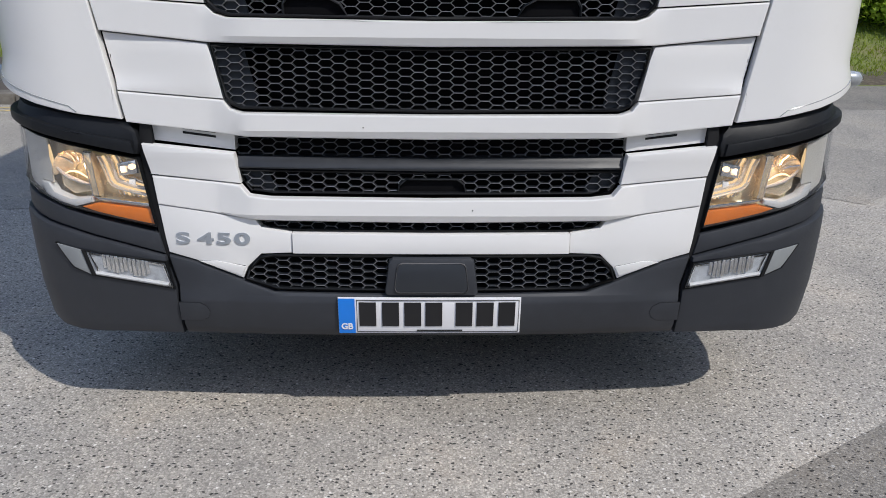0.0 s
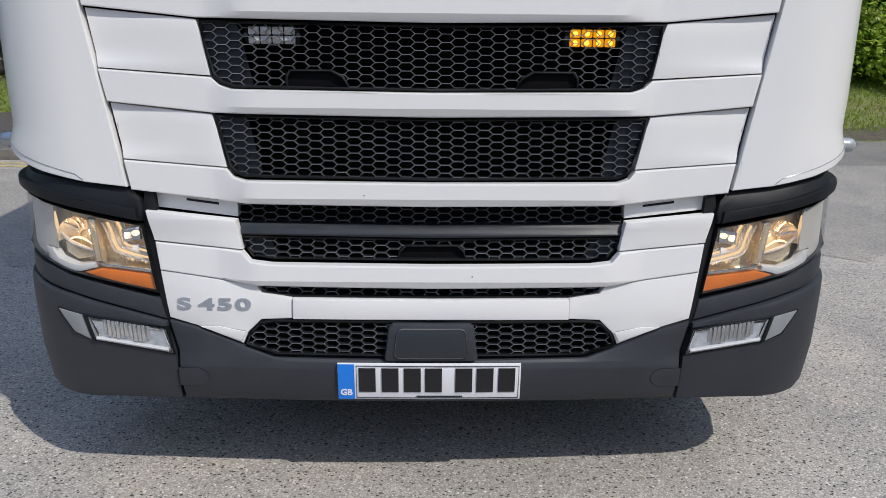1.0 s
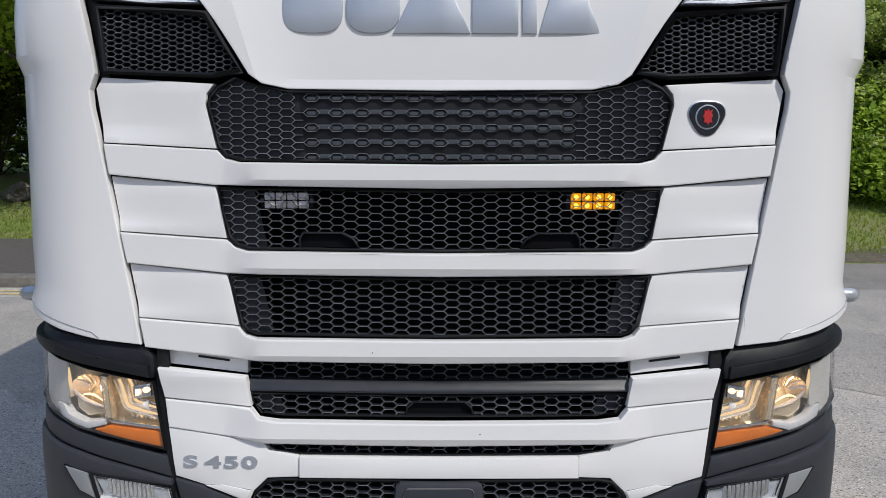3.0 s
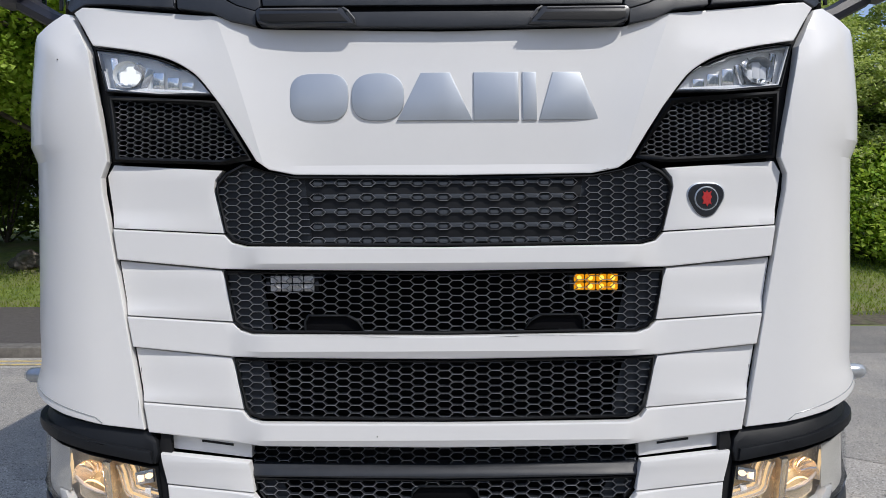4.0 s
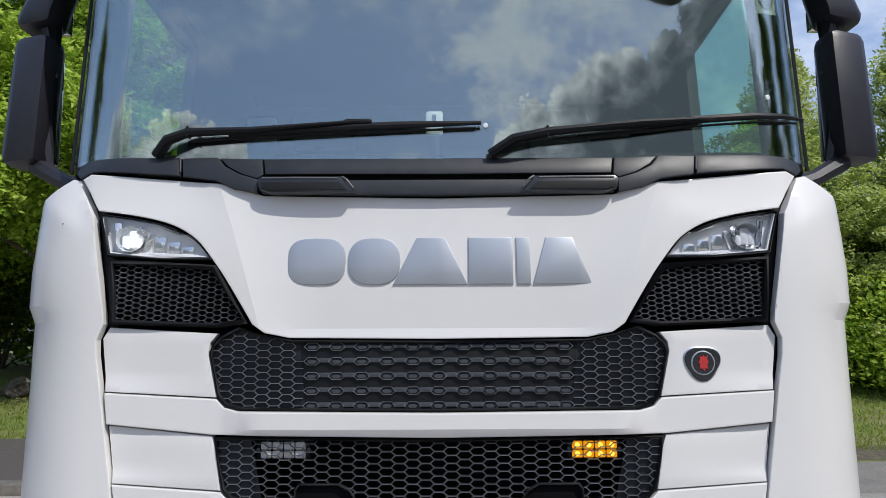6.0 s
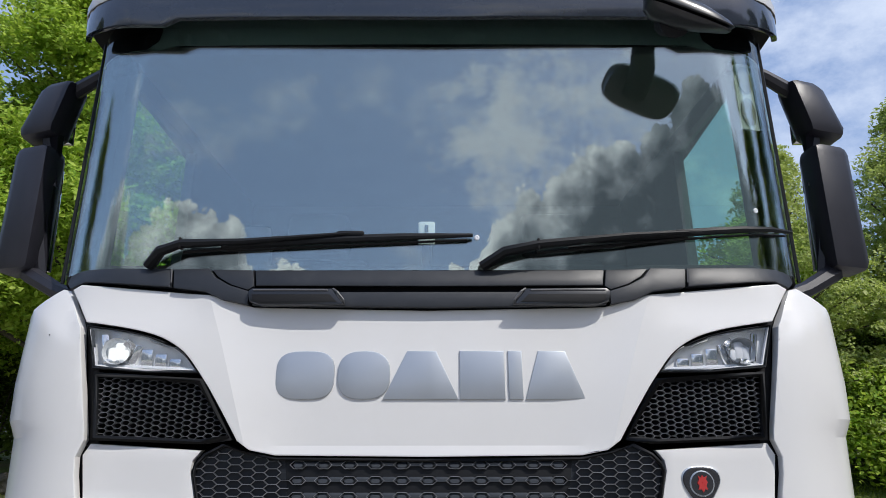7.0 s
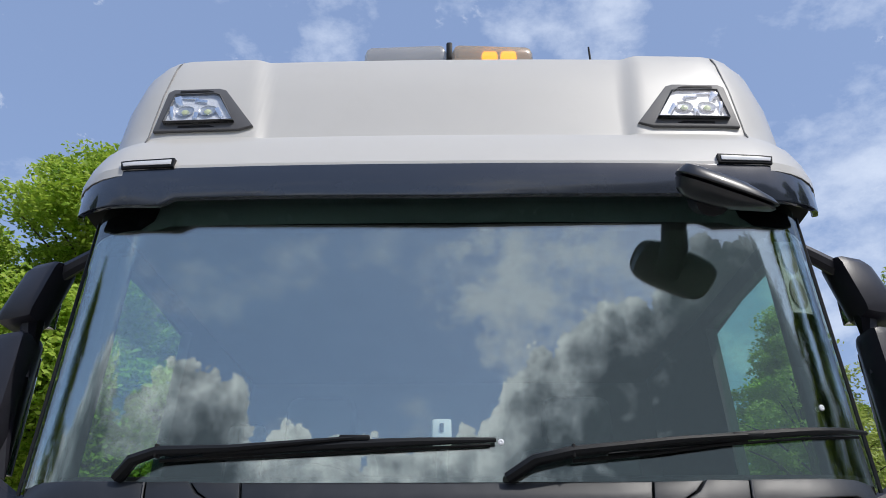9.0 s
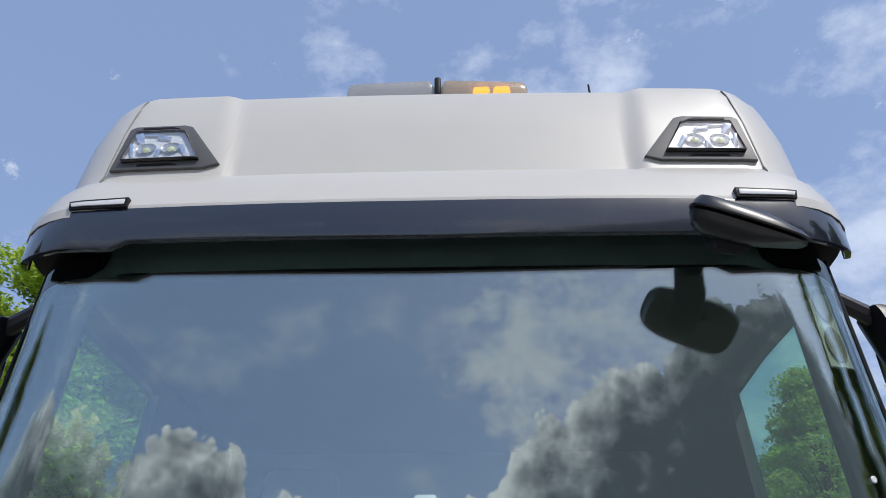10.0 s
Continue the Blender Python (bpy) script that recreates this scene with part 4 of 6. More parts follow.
part("step_shelf", slab(whole([(0.0, 0.799), (0.529, 0.805), (0.535, 0.836), (0.0, 0.830)]), FRONT, -0.012, 0.05, 0.006,
                        lambda u, z: -0.016 * smooth01(0.810, 0.832, z), cuts_z=(0.808, 0.816, 0.824)), SCUTTLE, four_g, "charcoal step edge")
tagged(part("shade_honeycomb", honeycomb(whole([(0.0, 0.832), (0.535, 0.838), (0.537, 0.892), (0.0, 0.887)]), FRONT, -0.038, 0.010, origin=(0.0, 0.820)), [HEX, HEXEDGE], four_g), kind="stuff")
part("backing", slab(whole([(0.0, 0.735), (0.50, 0.745), (0.535, 0.82), (0.537, 0.892), (0.0, 0.887)]), FRONT, -0.085, 0.004, 0.0), DEEP, four_g)
grille([(0.0, 0.631), (0.380, 0.633), (0.455, 0.644), (0.476, 0.662), (0.0, 0.659)], None, "narrow black grille slit", d=-0.012, blind=-0.036, origin=(0.0, 0.6345), rim=0.003, back=DEEP)
LOWG = [(0.0, 0.458), (0.436, 0.461), (0.524, 0.490), (0.512, 0.529), (0.482, 0.560), (0.445, 0.567), (0.0, 0.566)]
grille(LOWG, None, "black lower honeycomb grille", d=0.0, blind=-0.05, origin=(0.0, 0.474), back=DEEP)

# sensor cover in the middle of the lower grille
cover = part("sensor_cover", slab([(-0.122, 0.452), (0.122, 0.452), (0.129, 0.460), (0.117, 0.554), (0.106, 0.563), (-0.106, 0.563), (-0.117, 0.554), (-0.129, 0.460)], FRONT, 0.022, 0.05, 0.010),
             CHARCOAL, truck, "black radar cover with a framed face")


def face_line(grow):
    half = [(0.086, 0.465 - grow), (0.096 + grow * 0.7, 0.4675 - grow * 0.7), (0.100 + grow, 0.476), (0.093 + grow, 0.540), (0.089 + grow * 0.7, 0.547 + grow * 0.7), (0.080, 0.550 + grow)]
    return half + [(-u, z) for u, z in half[::-1]]


part("face", slab(face_line(0.0), FRONT, 0.026, 0.006, 0.002), RADOME, cover, "smooth dark grey radar face")
part("face_frame", rim_strip(face_line(0.002), 0.002, FRONT, 0.0268, 0.006), GREY, cover)

# corner grilles below the upper lamps
for s in (-1, 1):
    o = [(0.532, 1.690), (0.612, 1.679), (0.925, 1.690), (0.944, 1.876), (0.785, 1.866), (0.632, 1.856)]
    o = o if s > 0 else mirrored(o)
    g = part("corner_grille", rim_strip(o, 0.013, FRONT, -0.002, 0.05), BLACK, truck, "black honeycomb corner intake")
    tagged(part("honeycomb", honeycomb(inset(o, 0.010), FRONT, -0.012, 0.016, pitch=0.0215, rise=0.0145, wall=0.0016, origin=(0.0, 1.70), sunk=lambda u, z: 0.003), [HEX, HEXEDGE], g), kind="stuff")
    part("backing", slab(inset(o, 0.003), FRONT, -0.045 if s > 0 else -0.055, 0.004, 0.0), DEEP, g)

# ---- upper lamps ----
for s in (-1, 1):
    o = [(0.952, 1.886), *rounded([(0.983, 2.010), (0.86, 1.992), (0.762, 1.965), (0.694, 1.924), (0.645, 1.871)]), (0.79, 1.873)]
    o = mirrored(o) if s > 0 else o
    o = [(abs(u) * s, z) for u, z in o]
    lamp = part("upper_lamp", rim_strip(o, 0.004, FRONT, -0.001, 0.05), BLACK, truck, "swept driving lamp with clear lens and black gasket")
    part("reflector_tray", slab(inset(o, 0.005), FRONT, -0.028, 0.004, 0.0), COOLTRAY, lamp)
    for u, z, r in ((0.885, 1.934, 0.042),):
        bm = bmesh.new()
        lathe(bm, [(r, 0.030), (r * 0.92, 0.010), (r * 0.7, -0.006), (r * 0.3, -0.014)], on(FRONT, s * u, z, -0.027), 18, 0.9)
        part("reflector", bm, GREYTRAY, lamp)
    part("lens_rim", rim_strip(inset(o, 0.006), 0.005, FRONT, -0.005, 0.012), FROST, lamp)
    bm = bmesh.new()
    for du, dz, w, h in ((-0.018, -0.006, 0.011, 0.020), (0.002, 0.004, 0.013, 0.024), (0.020, -0.008, 0.008, 0.015)):
        box(bm, (-w, -h, 0.0), (w, h, 0.010), on(FRONT, s * (0.885 - du), 1.932 + dz, -0.022), 0.005)
    part("bulb", bm, LAMPCOOL if s < 0 else FROST, lamp, "bright lit bulb" if s < 0 else "")
    bm = bmesh.new()
    for k in range(3):
        u = 0.720 + 0.042 * k
        box(bm, (-0.018, -0.018 - 0.003 * k, -0.012), (0.018, 0.016 + 0.006 * k, 0.004), on(FRONT, s * u, 1.898 + 0.008 * k, -0.020), 0.006)
    part("led_module", bm, CHROME, lamp)
    for du, z, w, h, turn in ((0.838, 1.925, 0.010, 0.030, 20), (0.928, 1.945, 0.010, 0.040, -8), (0.858, 1.955, 0.016, 0.012, 40), (0.905, 1.905, 0.022, 0.008, 0)):
        bm = bmesh.new()
        box(bm, (-w, -h, -0.006), (w, h, 0.006), on(FRONT, s * du, z, -0.020) @ Matrix.Rotation(radians(turn * s), 4, "Z") @ Matrix.Rotation(radians(25), 4, "Y"), 0.003)
        part("reflector_facet", bm, CHROME, lamp)
    bm = bmesh.new()
    slab([(s * u, z) for u, z in (((0.66, 1.880), (0.94, 1.892), (0.942, 1.900), (0.67, 1.888))[::s])], FRONT, -0.014, 0.01, 0.002, bm=bm)
    part("light_strip", bm, FROST, lamp)
    lens = part("lens", slab(inset(o, 0.004), FRONT, -0.004, 0.003, 0.0), LENS, lamp)
    lens.visible_shadow = False

# ---- white corner panels ----


def corner_relief(u, z):
    """A flare towards the foot, a soft waist line and a pinched head."""
    a = abs(u)
    side = smooth01(1.0, 1.25, a)
    waist = min(1.0, max(0.0, (z - 1.695) / 0.05))
    facet = max(0.0, z - (1.955 + 0.62 * (a - 1.03))) if a < 1.5 else 0.0
    return 0.016 * side * smooth01(1.10, 1.02, z) + 0.018 * side * waist - 0.26 * facet * smooth01(0.98, 1.06, a)


CORNER = [(0.833, 0.938), (0.948, 0.950), (1.08, 0.974), (1.16, 0.995), (1.24, 1.02), (1.32, 1.03), (1.72, 1.03), (1.72, 1.98), (1.40, 1.99), (1.30, 2.03), (1.20, 2.085), (1.125, 2.130),
          (1.090, 2.122), (1.004, 2.005), (0.944, 1.72), (0.940, 1.69), (0.957, 1.645), (0.953, 1.600)]
for o in (CORNER, mirrored(CORNER)):
    part("corner_panel", slab(o, FRONT, 0.004, 0.03, 0.003, corner_relief, cuts_z=[1.02, 1.05, 1.08, 1.10, 1.695, 1.72, 1.745] + [1.93 + 0.018 * k for k in range(11)], cuts_u=[(0.975 + 0.025 * k) * (1 if o is CORNER else -1) for k in range(13)]), WHITE, truck, "white rounded air deflector at the cab corner", crease=14)
    s = 1 if o is CORNER else -1
    bm = bmesh.new()
    line = [(0.955, 0.956), (0.975, 0.972), (1.08, 0.997), (1.16, 1.018), (1.24, 1.043), (1.32, 1.053), (1.60, 1.054)]
    tube(bm, [FRONT.at(s * u, z, 0.0042 + corner_relief(u, z)) for u in np.arange(0.955, 1.6, 0.02) for z in [lerp(u, [p[0] for p in line], [p[1] for p in line])]], 0.0014, 5, ends=False)
    part("panel_groove", bm, REFLEX, truck)
    bm = bmesh.new()
    m = Matrix.Translation((s * 1.300, 0.44, 1.017)) @ pose(0, 0, 0, 90, 0, 90 * s)
    box(bm, (-0.024, -0.030, 0.0), (0.024, 0.026, 0.022), m, 0.008)
    marker = part("side_marker", bm, BLACK, truck, "small clear side lamp on a black foot")
    bm = bmesh.new()
    lathe(bm, [(0.024, 0.018), (0.025, 0.045), (0.022, 0.064), (0.014, 0.074), (0.004, 0.077)], m, 16, 1.0)
    part("reflector", bm, GREYTRAY, marker)
    bm = bmesh.new()
    lathe(bm, [(0.0265, 0.018), (0.0275, 0.046), (0.0245, 0.067), (0.016, 0.078), (0.004, 0.081)], m, 16, 1.0)
    lens = part("lens", bm, LENS, marker)
    lens.visible_shadow = False

# ---- bumper ----
BUMPER = whole([(0.0, 0.312), (0.716, 0.310), (0.719, 0.470), (0.738, 0.560), (0.661, 0.541), (0.531, 0.488), (0.442, 0.455), (0.0, 0.450)])
part("bumper_middle", slab(BUMPER, FRONT, 0.006, 0.05, 0.010, lambda u, z: 0.010 * smooth01(0.46, 0.43, z) - 0.012 * smooth01(0.345, 0.312, z),
                           cuts_z=(0.325, 0.345, 0.43, 0.445)), CHARCOAL, truck, "charcoal textured plastic bumper")
for s in (-1, 1):
    cap = [(0.722, 0.360), (0.722, 0.420), (0.660, 0.420), (0.640, 0.408), (0.633, 0.390), (0.640, 0.372), (0.660, 0.360)]
    cap = [(s * u, z) for u, z in cap][::s]
    part("tow_cap", slab(cap, FRONT, 0.0178, 0.006, 0.002), CHARCOAL, truck, "rounded tow eye cap")
    part("cap_joint", rim_strip(cap, -0.0028, FRONT, 0.0172, 0.004), RUBBER, truck)

BCORN = [(0.724, 0.309), (0.93, 0.306), (1.06, 0.299), (1.14, 0.296), (1.22, 0.302), (1.28, 0.325), (1.70, 0.335), (1.70, 0.655), (1.24, 0.655), (1.16, 0.645), (1.03, 0.628), (0.90, 0.597), (0.748, 0.556), (0.728, 0.47)]
BAND = [(0.750, 0.562), (0.90, 0.603), (1.03, 0.635), (1.16, 0.653), (1.24, 0.662), (1.70, 0.662), (1.70, 0.725), (1.24, 0.720), (1.135, 0.708), (1.027, 0.684), (0.961, 0.669), (0.762, 0.622)]
HEAD = [(0.765, 0.640), (0.961, 0.682), (1.027, 0.695), (1.135, 0.722), (1.26, 0.742), (1.33, 0.750), (1.36, 0.80), (1.36, 0.912), (1.20, 0.900), (1.098, 0.888), (0.799, 0.833)]
BROWO = [(0.799, 0.842), (1.098, 0.897), (1.20, 0.910), (1.45, 0.918), (1.45, 0.985), (1.166, 0.962), (1.06, 0.958), (0.945, 0.944), (0.823, 0.930), (0.800, 0.905), (0.792, 0.875)]
FOG = [(0.728, 0.459), (0.965, 0.495), (1.026, 0.518), (1.072, 0.587), (0.980, 0.574), (0.744, 0.543)]
for s in (-1, 1):
    def flip(o, s=s):
        return o if s > 0 else mirrored(o)

    part("bumper_corner", slab(flip(BCORN), FRONT, 0.008, 0.04, 0.008, cuts_z=(0.345, 0.38, 0.56, 0.6)), CHARCOAL, truck, "charcoal plastic bumper corner, lightly scuffed")
    part("bumper_band", slab(flip(BAND), FRONT, -0.003, 0.04, 0.006), CHARCOAL, truck)
    part("lamp_eyebrow", slab(flip(BROWO), FRONT, 0.006, 0.05, 0.012, lambda u, z: -0.02 * smooth01(0.91, 0.97, z + 0.1 * (1.1 - min(abs(u), 1.1)))), BLACK, truck, "black ledge above the headlamp")
    part("eyebrow_lip", slab(flip([(0.806, 0.846), (1.098, 0.899), (1.20, 0.912), (1.44, 0.920), (1.44, 0.948), (1.20, 0.940), (1.098, 0.929), (0.812, 0.880)]), FRONT, 0.014, 0.03, 0.005), BLACK, truck)
    # headlamp
    o = flip(HEAD)
    lamp = part("headlamp", rim_strip(o, 0.004, FRONT, 0.001, 0.06), BLACK, truck, "large clear headlamp lit warm white")
    part("housing", slab(inset(o, 0.004), FRONT, -0.052, 0.004, 0.0), LAMPTRAY, lamp)
    # outer reflector: a half bowl over a shelf, a lit arc, a pale lower dish
    m = on(FRONT, s * 1.008, 0.792, -0.046)
    bm = bmesh.new()
    rows = []
    for r, h in ((0.062, 0.030), (0.056, 0.020), (0.046, 0.010), (0.032, 0.003), (0.012, 0.0)):
        rows.append([bm.verts.new(m @ Vector((r * math.cos(a), 0.92 * r * math.sin(a) - 0.006 * math.cos(a) * s, h))) for a in np.linspace(-0.2, math.pi + 0.2, 15)])
    for a, b in zip(rows, rows[1:]):
        for k in range(14):
            bm.faces.new((a[k], a[k + 1], b[k + 1], b[k]))
    bowl = part("reflector", bm, WARMCHROME, lamp)
    bm = bmesh.new()
    tube(bm, [FRONT.at(s * u, z, -0.020) for u, z in ((1.068, 0.797), (1.046, 0.782), (1.020, 0.770), (0.985, 0.760), (0.950, 0.752))], [0.003, 0.005, 0.006, 0.005, 0.003], 6)
    part("shelf", bm, SMOKE, bowl)
    # Glowing tube draws the bright arc inside the bowl.
    bm = bmesh.new()
    tube(bm, [FRONT.at(s * u, z, -0.016) for u, z in ((1.030, 0.782), (1.018, 0.788), (1.004, 0.790), (0.988, 0.788), (0.972, 0.781), (0.957, 0.772))], [0.0012, 0.0025, 0.003, 0.003, 0.0025, 0.0012], 6)
    part("bulb", bm, LAMPWARM, bowl, "lit warm arc")
    part("lower_dish", slab(flip([(0.950, 0.734), (1.020, 0.722), (1.060, 0.742), (1.068, 0.790), (1.046, 0.774), (1.020, 0.762), (0.952, 0.745)]), FRONT, -0.030, 0.006, 0.003), WARMCHROME, lamp)
    # inner reflector: nested angled vanes round a shielded bulb
    # Glowing and dull vanes put bright and dark reflections into their materials.
    for k in range(9):
        bm = bmesh.new()
        e = 0.0065 * k
        run = ((0.924 - e, 0.832), (0.914 - e, 0.812), (0.905 - e * 0.9, 0.786), (0.898 - e * 0.8, 0.764 + e * 0.2), (0.889 - e * 0.8, 0.751 + e * 0.35), (0.872 - e * 0.7, 0.743 + e * 0.5), (0.835 - e * 0.3, 0.734 + e * 0.5), (0.790, 0.724 + e * 0.55))
        tube(bm, [FRONT.at(s * u, z, -0.020 - 0.0025 * k) for u, z in run], (0.0034, 0.0022)[k % 2], 6)
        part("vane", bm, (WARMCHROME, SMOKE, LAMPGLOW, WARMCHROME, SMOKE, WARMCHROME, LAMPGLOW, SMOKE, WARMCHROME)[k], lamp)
    # Every third flute glows in place of a glint.
    for k in range(7):
        bm = bmesh.new()
        u = 0.792 + 0.013 * k
        tube(bm, [FRONT.at(s * u, 0.716 + 0.13 * (u - 0.79), -0.030), FRONT.at(s * (u + 0.004), 0.727 + 0.13 * (u - 0.79), -0.026)], 0.0042, 6)
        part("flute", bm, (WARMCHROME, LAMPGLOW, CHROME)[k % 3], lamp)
    for k in range(5):
        bm = bmesh.new()
        a0 = 0.35 + 0.5 * k
        tube(bm, [m @ Vector((r * math.cos(a0), 0.92 * r * math.sin(a0), h + 0.002)) for r, h in ((0.020, 0.002), (0.040, 0.008), (0.058, 0.024))], 0.0026, 6)
        part("bowl_rib", bm, (CHROME, SMOKE)[k % 2], bowl)
    part("bulb_shield", slab(flip([(0.812, 0.786), (0.864, 0.778), (0.868, 0.814), (0.815, 0.824)]), FRONT, -0.016, 0.020, 0.005), CHROME, lamp, "chrome bulb shield")
    part("shield_slot", slab(flip([(0.838, 0.790), (0.857, 0.787), (0.859, 0.806), (0.840, 0.809)]), FRONT, -0.0145, 0.004, 0.001), SMOKE, lamp)
    bm = bmesh.new()
    lathe(bm, [(0.010, 0.0), (0.010, 0.006), (0.004, 0.010)], on(FRONT, s * 0.825, 0.806, -0.016), 10, 0.8)
    part("bulb", bm, LAMPWARM, lamp, "lit warm bulb")
    part("facet", slab(flip([(0.826, 0.748), (0.846, 0.744), (0.842, 0.766), (0.824, 0.768)]), FRONT, -0.028, 0.006, 0.002), FROST, lamp)
    part("divider", slab(flip([(0.924, 0.722), (0.944, 0.724), (0.965, 0.845), (0.941, 0.842)]), FRONT, -0.010, 0.030, 0.006), WARMCHROME, lamp, "polished divider between the two reflectors")
    for ua, ub in ((0.926, 0.942), (0.943, 0.963)):
        bm = bmesh.new()
        tube(bm, [FRONT.at(s * ua, 0.724, -0.009), FRONT.at(s * ub, 0.840, -0.009)], 0.0016, 5)
        part("divider_edge", bm, CHROME, lamp)
    part("sill", slab(flip([(0.785, 0.695), (0.925, 0.712), (0.945, 0.722), (0.786, 0.704)]), FRONT, -0.010, 0.020, 0.002), CHROME, lamp)
    # Glowing tube draws the glint at the lamp's outer edge.
    bm = bmesh.new()
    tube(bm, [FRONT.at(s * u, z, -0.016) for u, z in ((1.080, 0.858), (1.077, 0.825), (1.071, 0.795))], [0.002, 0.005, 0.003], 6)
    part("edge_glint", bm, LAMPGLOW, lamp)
    part("daylight_guide", slab(flip([(0.945, 0.706), (1.003, 0.692), (1.061, 0.697), (1.114, 0.717), (1.130, 0.752), (1.096, 0.752), (1.074, 0.728), (1.014, 0.713), (0.946, 0.721)]), FRONT, -0.008, 0.025, 0.006), GUIDE, lamp, "white curved daytime light guide")
    part("side_diffuser", slab(flip([(1.134, 0.722), (1.262, 0.745), (1.325, 0.754), (1.352, 0.80), (1.352, 0.906), (1.20, 0.894), (1.086, 0.880), (1.078, 0.790), (1.078, 0.754), (1.132, 0.756)]), FRONT, -0.014, 0.004, 0.0), PALETRAY, lamp, "pale diffusing side of the lamp")
    part("indicator", slab(flip([(0.772, 0.645), (0.889, 0.666), (0.984, 0.692), (0.931, 0.704), (0.782, 0.688)]), FRONT, -0.009, 0.02, 0.004), AMBER, lamp, "orange indicator strip")
    lens = part("lens", slab(inset(o, 0.003), FRONT, 0.0, 0.004, 0.0), LENS, lamp)
    lens.visible_shadow = False
    # filament light inside the lamp
    for u, z in ((0.855, 0.800), (1.000, 0.800)):
        beam = bpy.data.lights.new("headlamp_light", "POINT")
        beam.energy, beam.shadow_soft_size, beam.color = 0.075, 0.008, (1.0, 0.66, 0.36)
        beam_ob = new("headlamp_light", beam)
        beam_ob.location = FRONT.at(s * u, z, -0.008)
    # fog lamp
    o = flip(FOG)
    fog = part("fog_lamp", rim_strip(o, 0.005, FRONT, 0.013, 0.02), BLACK, truck, "slanted fog lamp with clear lens in the bumper")
    part("housing", slab(inset(o, 0.004), FRONT, 0.0095, 0.003, 0.0), FOGTRAY, fog)
    part("bright_frame", rim_strip(flip(inset([(0.728, 0.459), (0.956, 0.494), (0.976, 0.573), (0.744, 0.543)], 0.007)), 0.006, FRONT, 0.012, 0.012), CHROME, fog)
    bm = bmesh.new()
    for k in range(11):
        u = 0.800 + 0.0125 * k
        z = lerp(u, [0.728, 0.965], [0.513, 0.545])
        top, low = 0.018, -0.018 - 0.010 * abs(math.sin(math.pi * k / 5.0))
        box(bm, (-0.0050, low - 0.002, 0.0), (0.0050, top + 0.006, 0.0045), on(FRONT, s * u, z, 0.0085 + 0.0025 * (k % 2)), 0.0022)
    part("lens_rib", bm, CHROME, fog)
    bm = bmesh.new()
    tube(bm, [FRONT.at(s * u, lerp(u, [0.728, 0.965], [0.471, 0.506]), 0.012) for u in (0.745, 0.80, 0.86, 0.92, 0.955)], 0.006, 6)
    part("light_strip", bm, GUIDE, fog)
    bm = bmesh.new()
    slab(flip([(0.958, 0.494), (0.968, 0.496), (0.988, 0.576), (0.978, 0.574)]), FRONT, 0.016, 0.006, 0.001, bm=bm)
    part("divider", bm, RUBBER, fog)
    part("reflex_plate", slab(flip([(0.972, 0.499), (1.022, 0.520), (1.066, 0.586), (0.990, 0.574)]), FRONT, 0.013, 0.004, 0.001), REFLEX, fog)
    lens = part("lens", slab(flip(inset([(0.728, 0.459), (0.956, 0.494), (0.976, 0.573), (0.744, 0.543)], 0.005)), FRONT, 0.017, 0.003, 0.0), LENS, fog)
    lens.visible_shadow = False

# stone chips in the paint
for u, z, d in ((-1.10, 1.985, 0.012), (0.11, 0.70, 0.0206), (-0.02, 0.672, 0.012), (-0.18, 0.925, 0.0206)):
    bm = bmesh.new()
    lathe(bm, [(0.0019, -0.001), (0.0016, 0.0006), (0.0006, 0.0010)], on(FRONT, u, z, d), 8)
    part("stone_chip", bm, RUBBER, truck)

# ---- number plate, model mark, emblem, brand shapes ----
plate = part("number_plate", slab([(-0.2600, 0.333), (0.2500, 0.333), (0.2500, 0.446), (-0.2600, 0.446)], FRONT, 0.024, 0.008, 0.002), PLATE, truck, "white number plate with a blue end band")
part("country_band", slab([(-0.2590, 0.334), (-0.2129, 0.334), (-0.2129, 0.445), (-0.2590, 0.445)], FRONT, 0.0265, 0.002, 0.0), PLATEBLUE, plate, "blue band")
part("country_code", text_mesh("GB", 0.026, 0.0005, on(FRONT, -0.236, 0.356, 0.0275), 0.0008), PLATE, plate)
bm = bmesh.new()
for u0 in (-0.2012, -0.1374, -0.0756, -0.0168, 0.0676, 0.1264, 0.1872):
    slab([(u0, 0.358), (u0 + 0.047, 0.358), (u0 + 0.047, 0.434), (u0, 0.434)], FRONT, 0.0265, 0.002, 0.0, bm=bm)
    part("plate_bar", bm, INK, plate)
    bm = bmesh.new()
bm.free()
part("maker_line", slab([(-0.0403, 0.3415), (0.0872, 0.3415), (0.0872, 0.3455), (-0.0403, 0.3455)], FRONT, 0.0262, 0.002, 0.0), NAVY, plate)
part("plate_border", rim_strip([(-0.2080, 0.338), (0.2451, 0.338), (0.2451, 0.441), (-0.2080, 0.441)], 0.0012, FRONT, 0.0262, 0.002), INK, plate)

for sign, u in (("S", -0.694), ("4", -0.629), ("5", -0.577), ("0", -0.5255)):
    part("number_letter", text_mesh(sign, 0.045, 0.0022, on(FRONT, u, 0.609 + 0.006 * (u + 0.612), 0.0012 - 0.004 * smooth01(0.55, 0.75, -u), -6.9) @ Matrix.Diagonal((2.0, 1.0, 1.0, 1.0)), 0.0013), SILVER, truck, "silver raised character of the model number")


